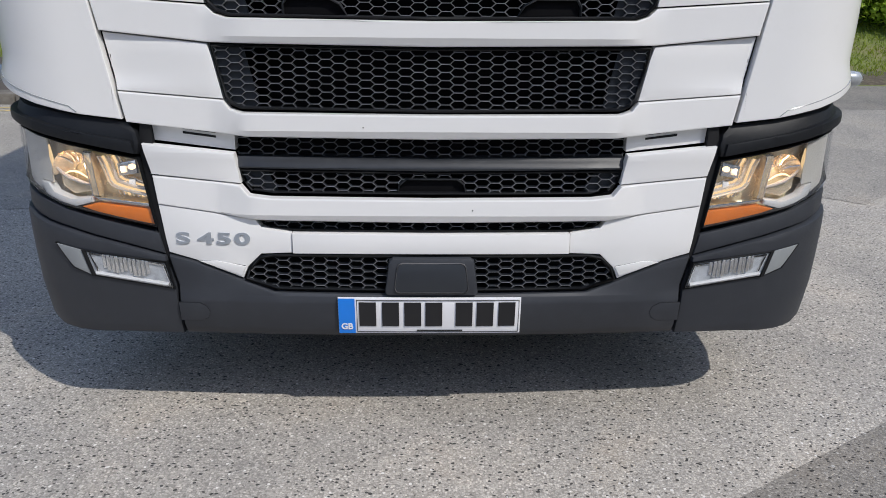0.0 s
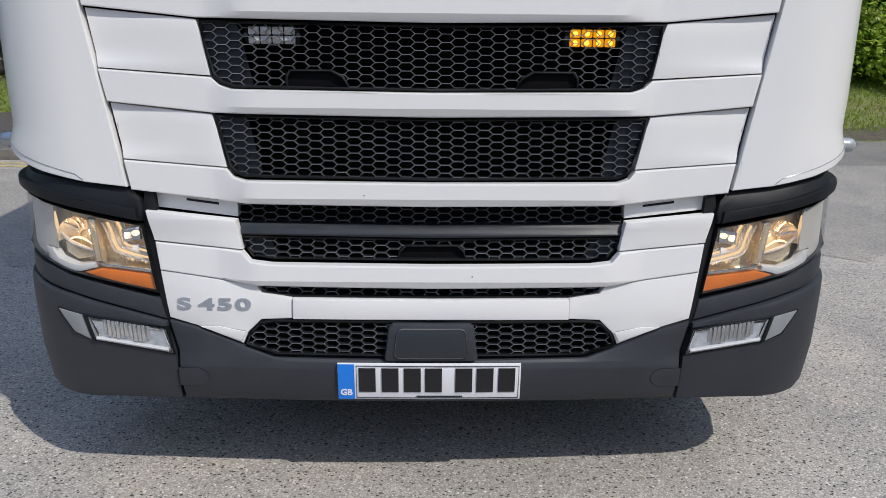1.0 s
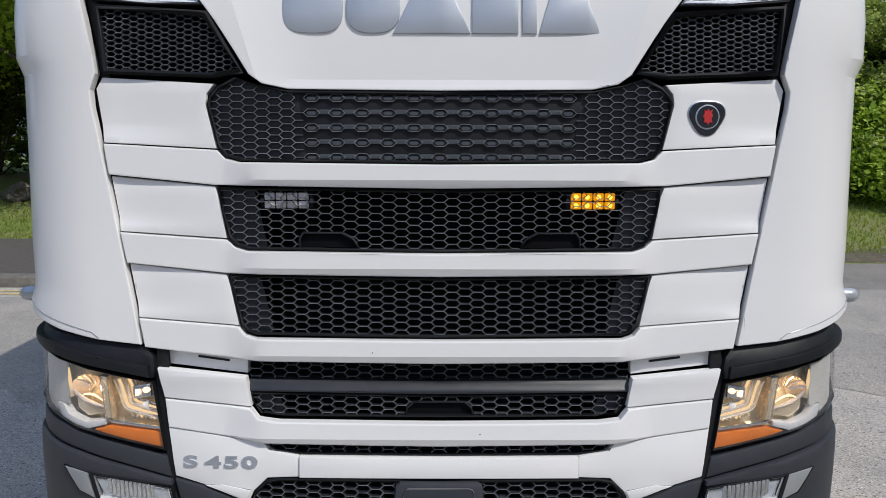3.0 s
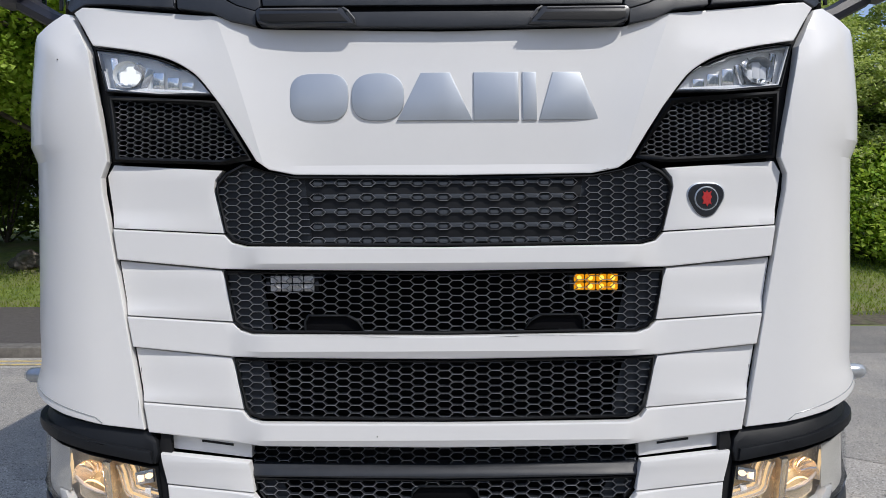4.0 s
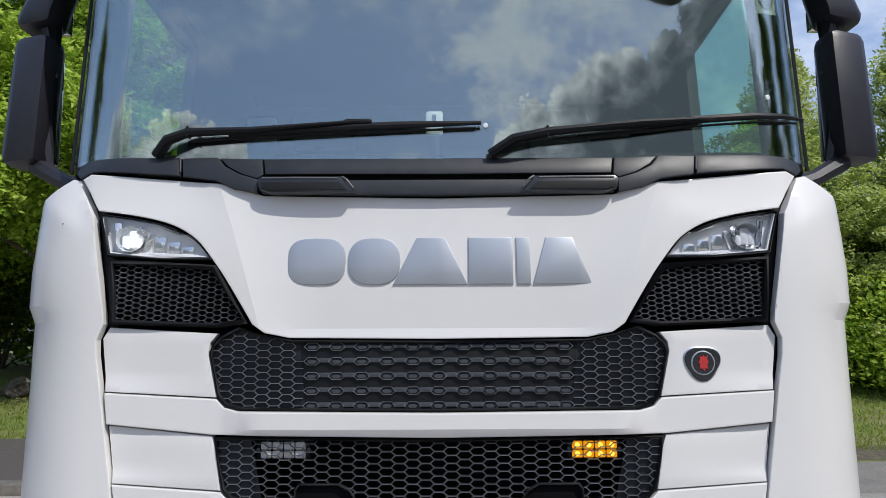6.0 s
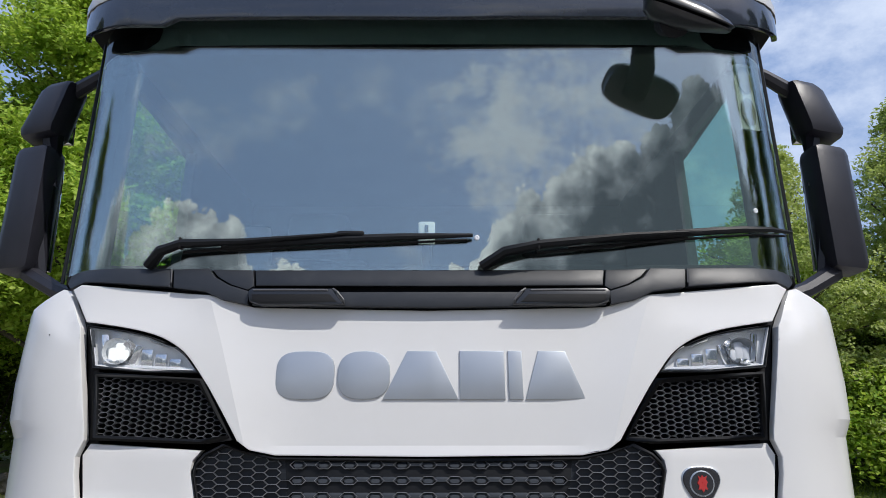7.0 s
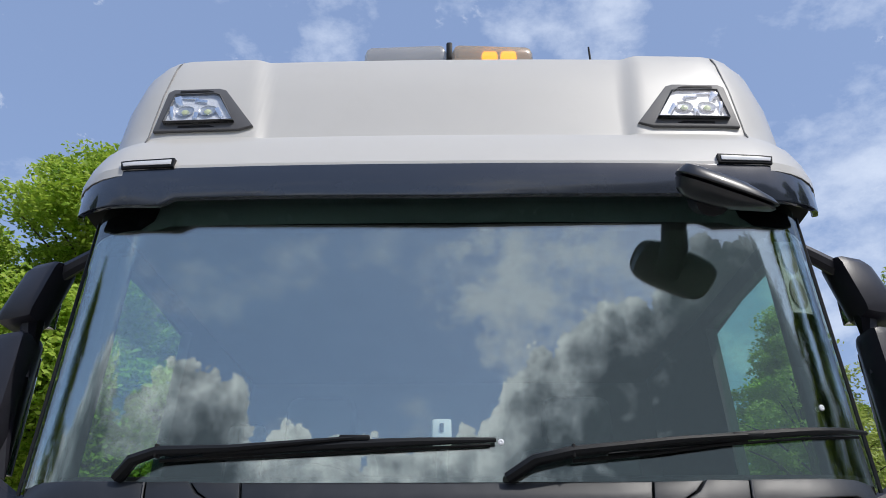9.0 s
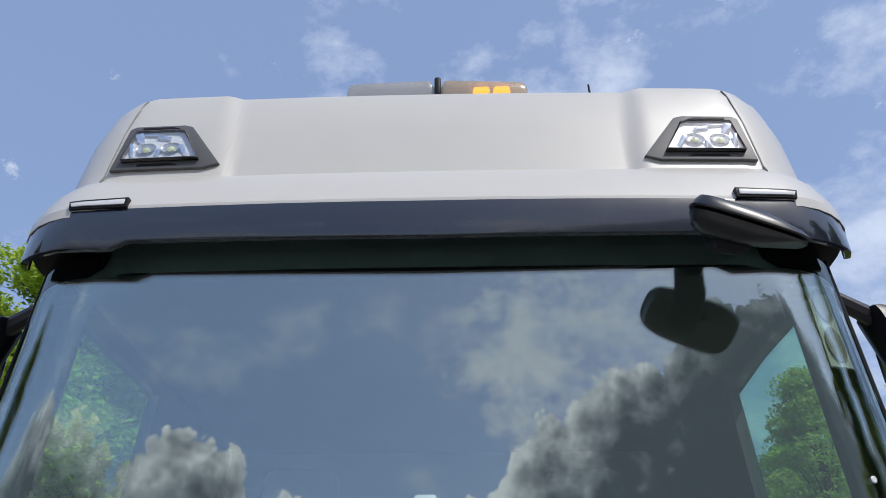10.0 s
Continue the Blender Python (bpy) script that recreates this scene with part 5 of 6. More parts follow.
EM = on(FRONT, 0.728, 1.576, -0.018)
bm = bmesh.new()
ring = [(0.052 * (1 + 0.10 * math.cos(3 * a + math.pi / 2 * 3)) * math.cos(a), 0.050 * (1 + 0.10 * math.cos(3 * a + math.pi / 2 * 3)) * math.sin(a)) for a in (2 * math.pi * k / 36 for k in range(36))]
emblem = part("emblem", bm, SILVER, truck, "small round three-lobed badge with a red middle")
bm = bmesh.new()


def puck(bm, ring, m, h0, h1, k=1.0):
    lo = [bm.verts.new(m @ Vector((x * k, y * k, h0))) for x, y in ring]
    hi = [bm.verts.new(m @ Vector((x * k, y * k, h1))) for x, y in ring]
    hi2 = [bm.verts.new(m @ Vector((x * k * 0.94, y * k * 0.94, h1 + 0.002))) for x, y in ring]
    bm.faces.new(hi2)
    for q in range(len(ring)):
        w = (q + 1) % len(ring)
        bm.faces.new((lo[q], lo[w], hi[w], hi[q]))
        bm.faces.new((hi[q], hi[w], hi2[w], hi2[q]))
    return bm


puck(bm, ring, EM, 0.0, 0.012).to_mesh(emblem.data)
bm.free()
part("emblem_field", puck(bmesh.new(), ring, EM, 0.012, 0.015, 0.94), NAVY, emblem)
part("emblem_ring", puck(bmesh.new(), [(0.034 * math.cos(2 * math.pi * k / 24), 0.034 * math.sin(2 * math.pi * k / 24)) for k in range(24)], EM, 0.015, 0.018), SILVER, emblem)
part("emblem_disc", puck(bmesh.new(), [(0.031 * math.cos(2 * math.pi * k / 24), 0.031 * math.sin(2 * math.pi * k / 24)) for k in range(24)], EM, 0.018, 0.0195), NAVY, emblem)
part("emblem_heart", puck(bmesh.new(), [(0.014, 0.004), (0.010, 0.012), (0.013, 0.021), (0.005, 0.016), (0.0, 0.023), (-0.005, 0.016), (-0.012, 0.021), (-0.010, 0.011), (-0.015, 0.002), (-0.010, -0.006), (-0.013, -0.016), (-0.004, -0.015), (0.001, -0.023), (0.006, -0.014), (0.013, -0.017), (0.010, -0.005)], EM, 0.020, 0.022), RED, emblem)

ZB, ZT = 1.799, 1.934


def lozenge(cu, w, h, bulge):
    zc = (ZB + ZT) / 2
    return [(cu + w * math.copysign(abs(math.cos(a)) ** bulge, math.cos(a)), zc + h * math.copysign(abs(math.sin(a)) ** bulge, math.sin(a)))
            for a in (2 * math.pi * k / 28 for k in range(28))]


MARKS = [lozenge(-0.347, 0.083, 0.0675, 0.62), lozenge(-0.182, 0.074, 0.0675, 0.75),
         [(-0.128, ZB), (0.082, ZB), (0.020, ZT), (-0.062, ZT)],
         [(0.086, ZB), (0.212, ZB), (0.212, ZT), (0.086, ZT)],
         [(0.222, ZB), (0.262, ZB), (0.262, ZT), (0.222, ZT)],
         [(0.268, ZB), (0.436, ZB), (0.385, ZT), (0.308, ZT)]]
for o in MARKS:
    part("brand_shape", slab(o, FRONT, -0.014, 0.010, 0.004), SILVER, truck, "plain silver raised shape")

# ---- strobe lamps behind the second grille ----
for s in (-1, 1):
    m = on(FRONT, s * 0.420, 1.343, -0.0225)
    bm = bmesh.new()
    box(bm, (-0.075, -0.026, -0.03), (0.075, 0.026, 0.0), m, 0.005)
    unit = part("strobe_lamp", bm, BLACK, truck, "slim grille strobe lamp with " + ("amber diodes lit" if s > 0 else "pale unlit diodes"))
    for i in range(4):
        for j in (-1, 1):
            bm = bmesh.new()
            box(bm, (-0.0145, -0.0105, -0.001), (0.0145, 0.0105, 0.005), m @ Matrix.Translation((-0.0475 + 0.0317 * i, 0.0118 * j, 0)), 0.003)
            part("diode", bm, DIODELIT if s > 0 else DIODE, unit)
            if s > 0:
                bm = bmesh.new()
                lathe(bm, [(0.0075, 0.004), (0.0068, 0.0065), (0.003, 0.008)], m @ Matrix.Translation((-0.0475 + 0.0317 * i, 0.0118 * j, 0)), 10)
                part("diode_core", bm, DIODECORE, unit)
    for e in (-1, 1):
        bm = bmesh.new()
        lathe(bm, [(0.006, -0.001), (0.006, 0.003), (0.002, 0.004)], m @ Matrix.Translation((0.070 * e, 0, 0)), 8)
        part("screw", bm, STEEL, unit)

# ---- cowl under the windscreen ----
COWL = whole([(0.0, 2.057), (0.245, 2.060), (0.505, 2.066), (0.560, 2.085), (0.640, 2.106), (0.755, 2.122), (1.035, 2.142), (1.085, 2.126), (1.130, 2.150), (1.14, 2.185),
              (1.06, 2.190), (0.756, 2.186), (0.64, 2.182), (0.0, 2.180)])
COWLSHELL = Shell([2.0, 2.05, 2.13, 2.2], [0.12, 0.122, 0.135, 0.165], [0.92, 0.92, 0.91, 0.89], 0.29)
cowl = part("cowl", slab(inset(COWL, 0.003), COWLSHELL, -0.014, 0.05, 0.003), DEEP, truck, "black plastic scuttle below the windscreen")
part("upper_strip", slab(whole([(0.0, 2.122), (0.506, 2.125), (0.516, 2.176), (0.0, 2.173)]), COWLSHELL, -0.004, 0.03, 0.004, cuts_z=(2.15,)), SCUTTLE, cowl)
part("lower_rail", slab(whole([(0.0, 2.057), (0.245, 2.060), (0.510, 2.066), (0.518, 2.104), (0.0, 2.104)]), COWLSHELL, 0.004, 0.04, 0.006), SCUTTLE, cowl)
for s in (-1, 1):
    def side(o, s=s):
        return o if s > 0 else mirrored(o)

    part("shoulder", slab(side([(0.521, 2.066), (0.594, 2.080), (0.648, 2.105), (0.745, 2.119), (0.757, 2.179), (0.652, 2.181), (0.626, 2.151), (0.580, 2.125), (0.522, 2.107)]), COWLSHELL, 0.008, 0.04, 0.005), SCUTTLE, cowl)
    part("shoulder_inner", slab(side([(0.511, 2.124), (0.528, 2.112), (0.580, 2.129), (0.622, 2.154), (0.646, 2.180), (0.521, 2.176)]), COWLSHELL, -0.002, 0.03, 0.004), SCUTTLE, cowl)
    part("end_piece", slab(side([(0.754, 2.121), (1.030, 2.143), (1.085, 2.127), (1.128, 2.150), (1.140, 2.183), (1.06, 2.188), (0.766, 2.182)]), COWLSHELL, 0.004, 0.04, 0.006), SCUTTLE, cowl)
    bm = bmesh.new()
    tube(bm, [COWLSHELL.at(s * u, z, 0.008) for u, z in ((0.753, 2.134), (0.762, 2.178))], 0.0022, 5)
    part("joint_bead", bm, GREY, cowl)
    o = side([(0.240, 2.063), (0.481, 2.062), (0.516, 2.073), (0.522, 2.104), (0.511, 2.114), (0.278, 2.112)])
    pad = part("step_pad", slab(o, COWLSHELL, 0.026, 0.05, 0.012), GLOSSBLACK, truck, "black grab step on the scuttle")
    bm = bmesh.new()
    tube(bm, [COWLSHELL.at(s * u, z, h) for u, z, h in ((0.243, 2.066, 0.010), (0.244, 2.076, 0.026), (0.262, 2.100, 0.028), (0.276, 2.110, 0.020))], 0.0035, 6)
    part("end_cap", bm, GREY, pad)
    # Grey tube draws the highlight along the pad's upper edge.
    bm = bmesh.new()
    tube(bm, [COWLSHELL.at(s * u, z, 0.0255) for u, z in ((0.290, 2.1045), (0.40, 2.106), (0.505, 2.1055))], 0.0035, 6)
    part("ridge_highlight", bm, GREY, pad)
    part("tread", slab(side([(0.262, 2.070), (0.480, 2.069), (0.505, 2.077), (0.508, 2.094), (0.284, 2.093)]), COWLSHELL, 0.0275, 0.004, 0.0015), RUBBER, pad)
    part("pad_edge", rim_strip(inset(o, -0.003), 0.004, COWLSHELL, 0.010, 0.02), RUBBER, pad)

# ---- windscreen and cab above the waist ----
GLASS = whole([(0.0, 2.170), (0.60, 2.172), (1.218, 2.180), (1.195, 3.03), (0.60, 3.06), (0.0, 3.06)])
screen = part("windscreen", slab(GLASS, SCREEN, 0.0, 0.006, 0.0, cuts_z=[2.3, 2.45, 2.6, 2.75, 2.9], step=0.025), WINDSCREEN, truck, "wide curved windscreen reflecting the sky")
screen.visible_shadow = False
# Shade band carried down over the strip where the glass mirrors the visor.
part("screen_band", slab(whole([(0.0, 2.940), (0.84, 2.943), (0.89, 2.928), (1.18, 2.937), (1.17, 3.06), (0.0, 3.06)]), SCREEN, -0.008, 0.003, 0.0), SHADEBAND, screen, "dark shade band along the top of the glass")
for s in (-1, 1):
    part("band_corner", slab([(s * u, z) for u, z in ((0.935, 2.930), (1.18, 2.939), (1.172, 3.058), (0.90, 3.058), (0.885, 3.000), (0.895, 2.960))][::s], SCREEN, -0.0045, 0.002, 0.0), DEEP, screen)
part("screen_foot", slab(whole([(0.0, 2.165), (1.165, 2.165), (1.165, 2.200), (0.0, 2.192)]), SCREEN, -0.008, 0.003, 0.0), RUBBER, screen)
for s in (-1, 1):
    part("pillar_trim", slab([(s * u, z) for u, z in ((1.19, 2.17), (1.36, 2.17), (1.34, 3.06), (1.165, 3.06))][::s], SCREEN, -0.010, 0.012, 0.0), RUBBER, screen)
    bm = bmesh.new()
    tube(bm, [SCREEN.at(s * lerp(z, [2.17, 3.05], [1.221, 1.197]), z, 0.001) for z in (2.17, 2.4, 2.6, 2.8, 3.03)], 0.006, 6)
    part("screen_seal", bm, BLACK, screen)
for u, z in ((0.142, 2.278), (1.005, 2.372)):
    bm = bmesh.new()
    lathe(bm, [(0.008, 0.0), (0.008, 0.002), (0.004, 0.0035), (0.001, 0.002)], on(SCREEN, u, z, 0.001), 12)
    part("chip_patch", bm, FROST, screen, "small round stone chip")

for s in (-1, 1):
    # side wall of the cab with a real window opening
    bm = bmesh.new()

    def wall(y0, y1, z0, z1, s=s):
        x = lambda z: s * lerp(z, [1.0, 2.149, 2.15, 3.1], [1.235, 1.215, 1.185, 1.135])
        vs = [bm.verts.new((x(z) - s * t, y, z)) for t in (0.0, 0.045) for y, z in ((y0, z0), (y1, z0), (y1, z1), (y0, z1))]
        for q in ((0, 1, 2, 3), (7, 6, 5, 4), (0, 4, 5, 1), (1, 5, 6, 2), (2, 6, 7, 3), (3, 7, 4, 0)):
            bm.faces.new([vs[k] for k in q])

    wall(0.62, 2.30, 0.95, 2.15)
    part("cab_door", bm, WHITE, truck, "plain white lower cab door")
    bm = bmesh.new()
    wall(0.46, 0.56, 2.15, 3.10)
    wall(1.20, 2.30, 2.15, 3.10)
    wall(0.56, 1.20, 2.96, 3.10)
    wall(0.56, 1.20, 2.15, 2.24)
    part("cab_side", bm, CHARCOAL, truck, "dark cab side with a door window")
    bm = bmesh.new()
    box(bm, (-0.003, 0.55, 2.22), (0.003, 1.21, 2.98), Matrix.Translation((s * 1.128, 0, 0)), 0.0)
    win = part("side_window", bm, SIDEGLASS, truck, "pale green tinted door window")
    win.visible_shadow = False
    # mirror heads
    arm = bmesh.new()
    tube(arm, [(s * 1.06, 0.46, 2.99), (s * 1.20, 0.47, 2.965), (s * 1.34, 0.50, 2.895)], [0.022, 0.024, 0.030], 8)
    tube(arm, [(s * 1.14, 0.40, 2.13), (s * 1.24, 0.43, 2.165), (s * 1.37, 0.48, 2.235)], [0.026, 0.028, 0.032], 8)
    tube(arm, [(s * 1.355, 0.49, 2.24), (s * 1.36, 0.49, 2.55), (s * 1.355, 0.49, 2.74)], 0.036, 8)
    mirror = part("door_mirror", arm, MIRRORSHELL, truck, "black two-part door mirror on curved arms")
    for nm, x0, x1, z0, z1, taper, lean in (("wide_angle_head", 1.318, 1.478, 2.722, 2.945, 0.20, 0.06), ("main_head", 1.338, 1.497, 2.235, 2.692, 0.05, 0.02)):
        bm = bmesh.new()
        mid, dep = (x0 + x1) / 2, 0.15
        got = box(bm, (x0, 0.40, z0), (x1, 0.40 + dep, z1), None, 0.036)
        for v in got:
            f = (v.co.z - z0) / (z1 - z0)
            v.co.x = mid + (v.co.x - mid) * (1 - taper * f * f) - lean * f * f
            v.co.y += 0.06 * (v.co.x - x0) / (x1 - x0) + 0.05 * f * f * taper * 4
            v.co.x *= s
        head = part(nm, bm, MIRRORSHELL, mirror)
        bm = bmesh.new()
        box(bm, (min(s * (x0 + 0.03), s * (x1 - 0.05)), 0.560, z0 + 0.03), (max(s * (x0 + 0.03), s * (x1 - 0.05)), 0.614, z1 - 0.04), None, 0.004)
        part("mirror_glass", bm, MIRROR, head)

# back, floor and lining of the cab
bm = bmesh.new()
box(bm, (-1.05, 2.26, 0.95), (1.05, 2.31, 3.10), None, 0.01)
part("cab_back", bm, WHITE, truck)
bm = bmesh.new()
box(bm, (-1.12, 2.20, 1.6), (1.12, 2.255, 3.08), None, 0.01)
part("cab_lining", bm, LINING, truck, "grey cab lining")
bm = bmesh.new()
box(bm, (-1.08, 0.40, 3.012), (1.08, 2.2, 3.045), None, 0.005)
part("headlining", bm, LINING, truck)
dash = loft([lambda u, z=z, d=d: SCREEN.at(u, z, d) for z, d in ((1.9, -0.09), (2.165, -0.05), (2.21, -0.12), (2.225, -0.28))], [k * 0.1 for k in range(-11, 12)])
part("dashboard", dash, DASH, truck, "dark grey dashboard")
bm = bmesh.new()
pts = [Vector((-0.50 + 0.225 * math.cos(a), 0.72 + 0.17 * math.sin(a), 2.235 + 0.13 * math.sin(a))) for a in np.linspace(0, 2 * math.pi, 33)]
tube(bm, pts, 0.016, 8, ends=False)
tube(bm, [(-0.72, 0.72, 2.235), (-0.28, 0.72, 2.235)], 0.018, 8)
tube(bm, [(-0.50, 0.70, 2.23), (-0.50, 0.60, 2.08)], 0.04, 8)
part("steering_wheel", bm, BLACK, truck, "black steering wheel")
for x in (-0.55, 0.55):
    bm = bmesh.new()
    box(bm, (x - 0.25, 1.32, 1.75), (x + 0.25, 1.50, 2.50), None, 0.06)
    seat = part("seat", bm, CLOTH, truck, "grey cloth cab seat")
    bm = bmesh.new()
    box(bm, (x - 0.15, 1.34, 2.50), (x + 0.15, 1.46, 2.72), None, 0.05)
    part("headrest", bm, CLOTH, seat)
    bm = bmesh.new()
    box(bm, (x - 0.26, 0.95, 1.62), (x + 0.26, 1.48, 1.80), None, 0.05)
    part("cushion", bm, CLOTH, seat)
bm = bmesh.new()
box(bm, (-0.635, 0.375, 2.20), (-0.525, 0.40, 2.375), None, 0.02)
part("dash_screen", bm, BLACK, truck, "dark dashboard display")
bm = bmesh.new()
box(bm, (-0.042, 0.345, 2.300), (0.014, 0.36, 2.380), None, 0.008)
card = part("dash_device", bm, PAPER, truck, "small white handset standing on the dashboard")
bm = bmesh.new()
box(bm, (-0.020, 0.342, 2.342), (-0.008, 0.3445, 2.366), None, 0.0)
part("display", bm, STEEL, card)
# Black foot added so the handset's lower half fades out.
bm = bmesh.new()
box(bm, (-0.030, 0.347, 2.21), (0.002, 0.362, 2.302), None, 0.004)
part("added_stand", bm, BLACK, card)
bm = bmesh.new()
slab([(1.005, 2.655), (1.10, 2.665), (1.085, 2.905), (1.000, 2.885)], SCREEN, -0.012, 0.002, 0.0, bm=bm)
sheet_ob = part("window_card", bm, CARD, truck, "pale card with two round discs behind the glass")
for z in (2.72, 2.835):
    bm = bmesh.new()
    ringo = [(1.048 + 0.036 * math.cos(2 * math.pi * k / 20), z + 0.05 * math.sin(2 * math.pi * k / 20)) for k in range(20)]
    slab(ringo, SCREEN, -0.0085, 0.002, 0.0, bm=bm)
    part("disc", bm, LINING, sheet_ob)

# ---- wipers ----


def wiper(base, bend, knee, mid, blade_a, blade_b):
    top = part("wiper", bmesh.new(), BLACK, truck, "black windscreen wiper lying flat")
    bm = bmesh.new()
    pts = [SCREEN.at(base[0], base[1], 0.02), SCREEN.at(base[0] * 0.6 + bend[0] * 0.4, base[1] * 0.35 + bend[1] * 0.65, 0.045), SCREEN.at(*bend, 0.045), SCREEN.at(*knee, 0.04), SCREEN.at(*mid, 0.032)]
    tube(bm, pts, [0.020, 0.020, 0.018, 0.013, 0.007], 8, 0.8)
    part("arm", bm, BLACK, top)
    bm = bmesh.new()
    tube(bm, [SCREEN.at(blade_a[0] + (blade_b[0] - blade_a[0]) * t, blade_a[1] + (blade_b[1] - blade_a[1]) * t + 0.006 * math.sin(math.pi * t), 0.026) for t in np.linspace(0, 1, 9)],
         [0.005, 0.007, 0.009, 0.010, 0.010, 0.010, 0.009, 0.007, 0.005], 8, 1.2)
    part("blade_spine", bm, BLACK, top)
    bm = bmesh.new()
    box(bm, (-0.004, -0.017, -0.015), (0.004, 0.017, 0.015), on(SCREEN, bend[0], bend[1], 0.045), 0.003)
    part("hinge_collar", bm, RUBBER, top)
    bm = bmesh.new()
    tube(bm, [SCREEN.at(blade_a[0] + (blade_b[0] - blade_a[0]) * t, blade_a[1] - 0.010 + (blade_b[1] - blade_a[1]) * t, 0.010) for t in np.linspace(0.02, 0.98, 7)], 0.004, 5)
    part("rubber_edge", bm, RUBBER, top)
    bm = bmesh.new()
    box(bm, (-0.040, -0.007, -0.006), (0.040, 0.008, 0.012), on(SCREEN, mid[0], mid[1], 0.026), 0.005)
    part("clip", bm, BLACK, top)
    bm = bmesh.new()
    tube(bm, [SCREEN.at(bend[0], bend[1] - 0.02, 0.02), SCREEN.at((bend[0] + mid[0]) / 2, (bend[1] + mid[1]) / 2 - 0.020, 0.02), SCREEN.at(mid[0], mid[1] - 0.012, 0.018)], 0.005, 6)
    part("hose", bm, RUBBER, top)


wiper((-0.835, 2.190), (-0.735, 2.252), (-0.55, 2.258), (-0.235, 2.284), (-0.62, 2.246), (0.128, 2.279))
wiper((0.155, 2.184), (0.32, 2.246), (0.60, 2.276), (0.775, 2.290), (0.40, 2.254), (1.125, 2.312))

# ---- sun visor, roof, roof lamps ----
VIS = whole([(0.0, 2.973), (0.800, 2.984), (0.846, 2.962), (1.06, 2.970), (1.17, 2.986), (1.262, 3.008), (1.268, 3.016), (1.255, 3.095), (1.20, 3.105), (0.97, 3.091), (0.0, 3.085)])
visor = part("sun_visor", slab(VIS, BROW, 0.0, 0.018, 0.005), VISOR, truck, "smoked black sun visor above the windscreen")
ROOF = [(3.070, 0.105, 0.940, 0.26, 0.0), (3.100, 0.105, 0.940, 0.26, 0.0), (3.15, 0.124, 0.938, 0.26, 0.0), (3.205, 0.148, 0.930, 0.255, 0.0), (3.228, 0.160, 0.918, 0.25, 0.0), (3.238, 0.168, 0.902, 0.24, 0.0),
        (3.246, 0.172, 0.900, 0.25, 1.0), (3.30, 0.179, 0.902, 0.25, 1.0), (3.45, 0.203, 0.899, 0.25, 1.0), (3.58, 0.229, 0.888, 0.23, 1.0), (3.635, 0.252, 0.876, 0.21, 1.0), (3.662, 0.285, 0.856, 0.19, 1.0),
        (3.676, 0.37, 0.81, 0.16, 1.0), (3.680, 0.55, 0.77, 0.14, 0.6)]
RU = sorted({round(s * v, 3) for s in (1, -1) for v in [0, 0.2, 0.4, 0.55, 0.59, 0.62, 0.565, 0.575, 0.605, 0.635, 0.65, 0.67, 0.68, 0.72, 0.78, 0.84, 0.9, 0.95, 1.0, 1.05, 1.1, 1.15, 1.2, 1.25, 1.3, 2.0, 2.9]})


def roof_row(z, y, half, r, dished):
    sh = Shell([z], [y], [half], r, 0.02)

    def at(u):
        p = sh.at(u, z)
        inner = 1 - smooth01(lerp(z, [3.246, 3.64], [0.575, 0.615]), lerp(z, [3.246, 3.64], [0.612, 0.67]), abs(u))
        p.y += dished * 0.016 * inner
        p.z -= 0.011 * inner * smooth01(3.62, 3.66, z)
        p.y = min(p.y, 2.31)
        return p

    return at


bm = loft([roof_row(3.050, 0.118, 0.928, 0.258, 0.0), roof_row(3.0695, 0.1065, 0.9385, 0.259, 0.0)], RU)
part("soffit", bm, RUBBER, truck, "black underside behind the visor")
bm = loft([roof_row(*r) for r in ROOF], RU)
part("roof", bm, ROOFWHITE, truck, "white high roof with a dished front", crease=18)
for s in (-1, 1):
    bm = bmesh.new()
    run = []
    for z in np.linspace(3.232, 3.645, 16):
        z = float(z)
        row = [lerp(z, [r[0] for r in ROOF], [r[k] for r in ROOF]) for k in (1, 2)]
        run.append(Shell([z], [row[0]], [row[1]], 0.24, 0.02).at(s * lerp(z, [3.23, 3.46, 3.64], [0.962, 0.952, 0.935]), z, 0.0002))
    tube(bm, run, 0.0028, 5)
    part("roof_seam", bm, GREY, truck, "thin seam beside the roof lamp")
# Thin grey tube draws the crease's dark shade line; no groove is cut.
bm = bmesh.new()
edge = [(-0.60, 3.30), (-0.594, 3.268), (-0.580, 3.250), (-0.556, 3.2425)]
run = edge + [(0.11 * k, 3.2415) for k in range(-5, 6)] + [(-u, z) for u, z in edge[::-1]]
tube(bm, [Shell([r[0] for r in ROOF], [r[1] + 0.016 * (r[4] > 0) for r in ROOF], [0.9] * len(ROOF), 0.24, 0.02).at(u, z, 0.0004) for u, z in run], 0.0011, 5)
part("dish_crease_line", bm, REFLEX, truck, "fine shade line drawn along the crease of the dished roof panel")
ROOFSHELL = Shell([r[0] for r in ROOF], [r[1] for r in ROOF], [0.93] * len(ROOF), 0.24, 0.02)
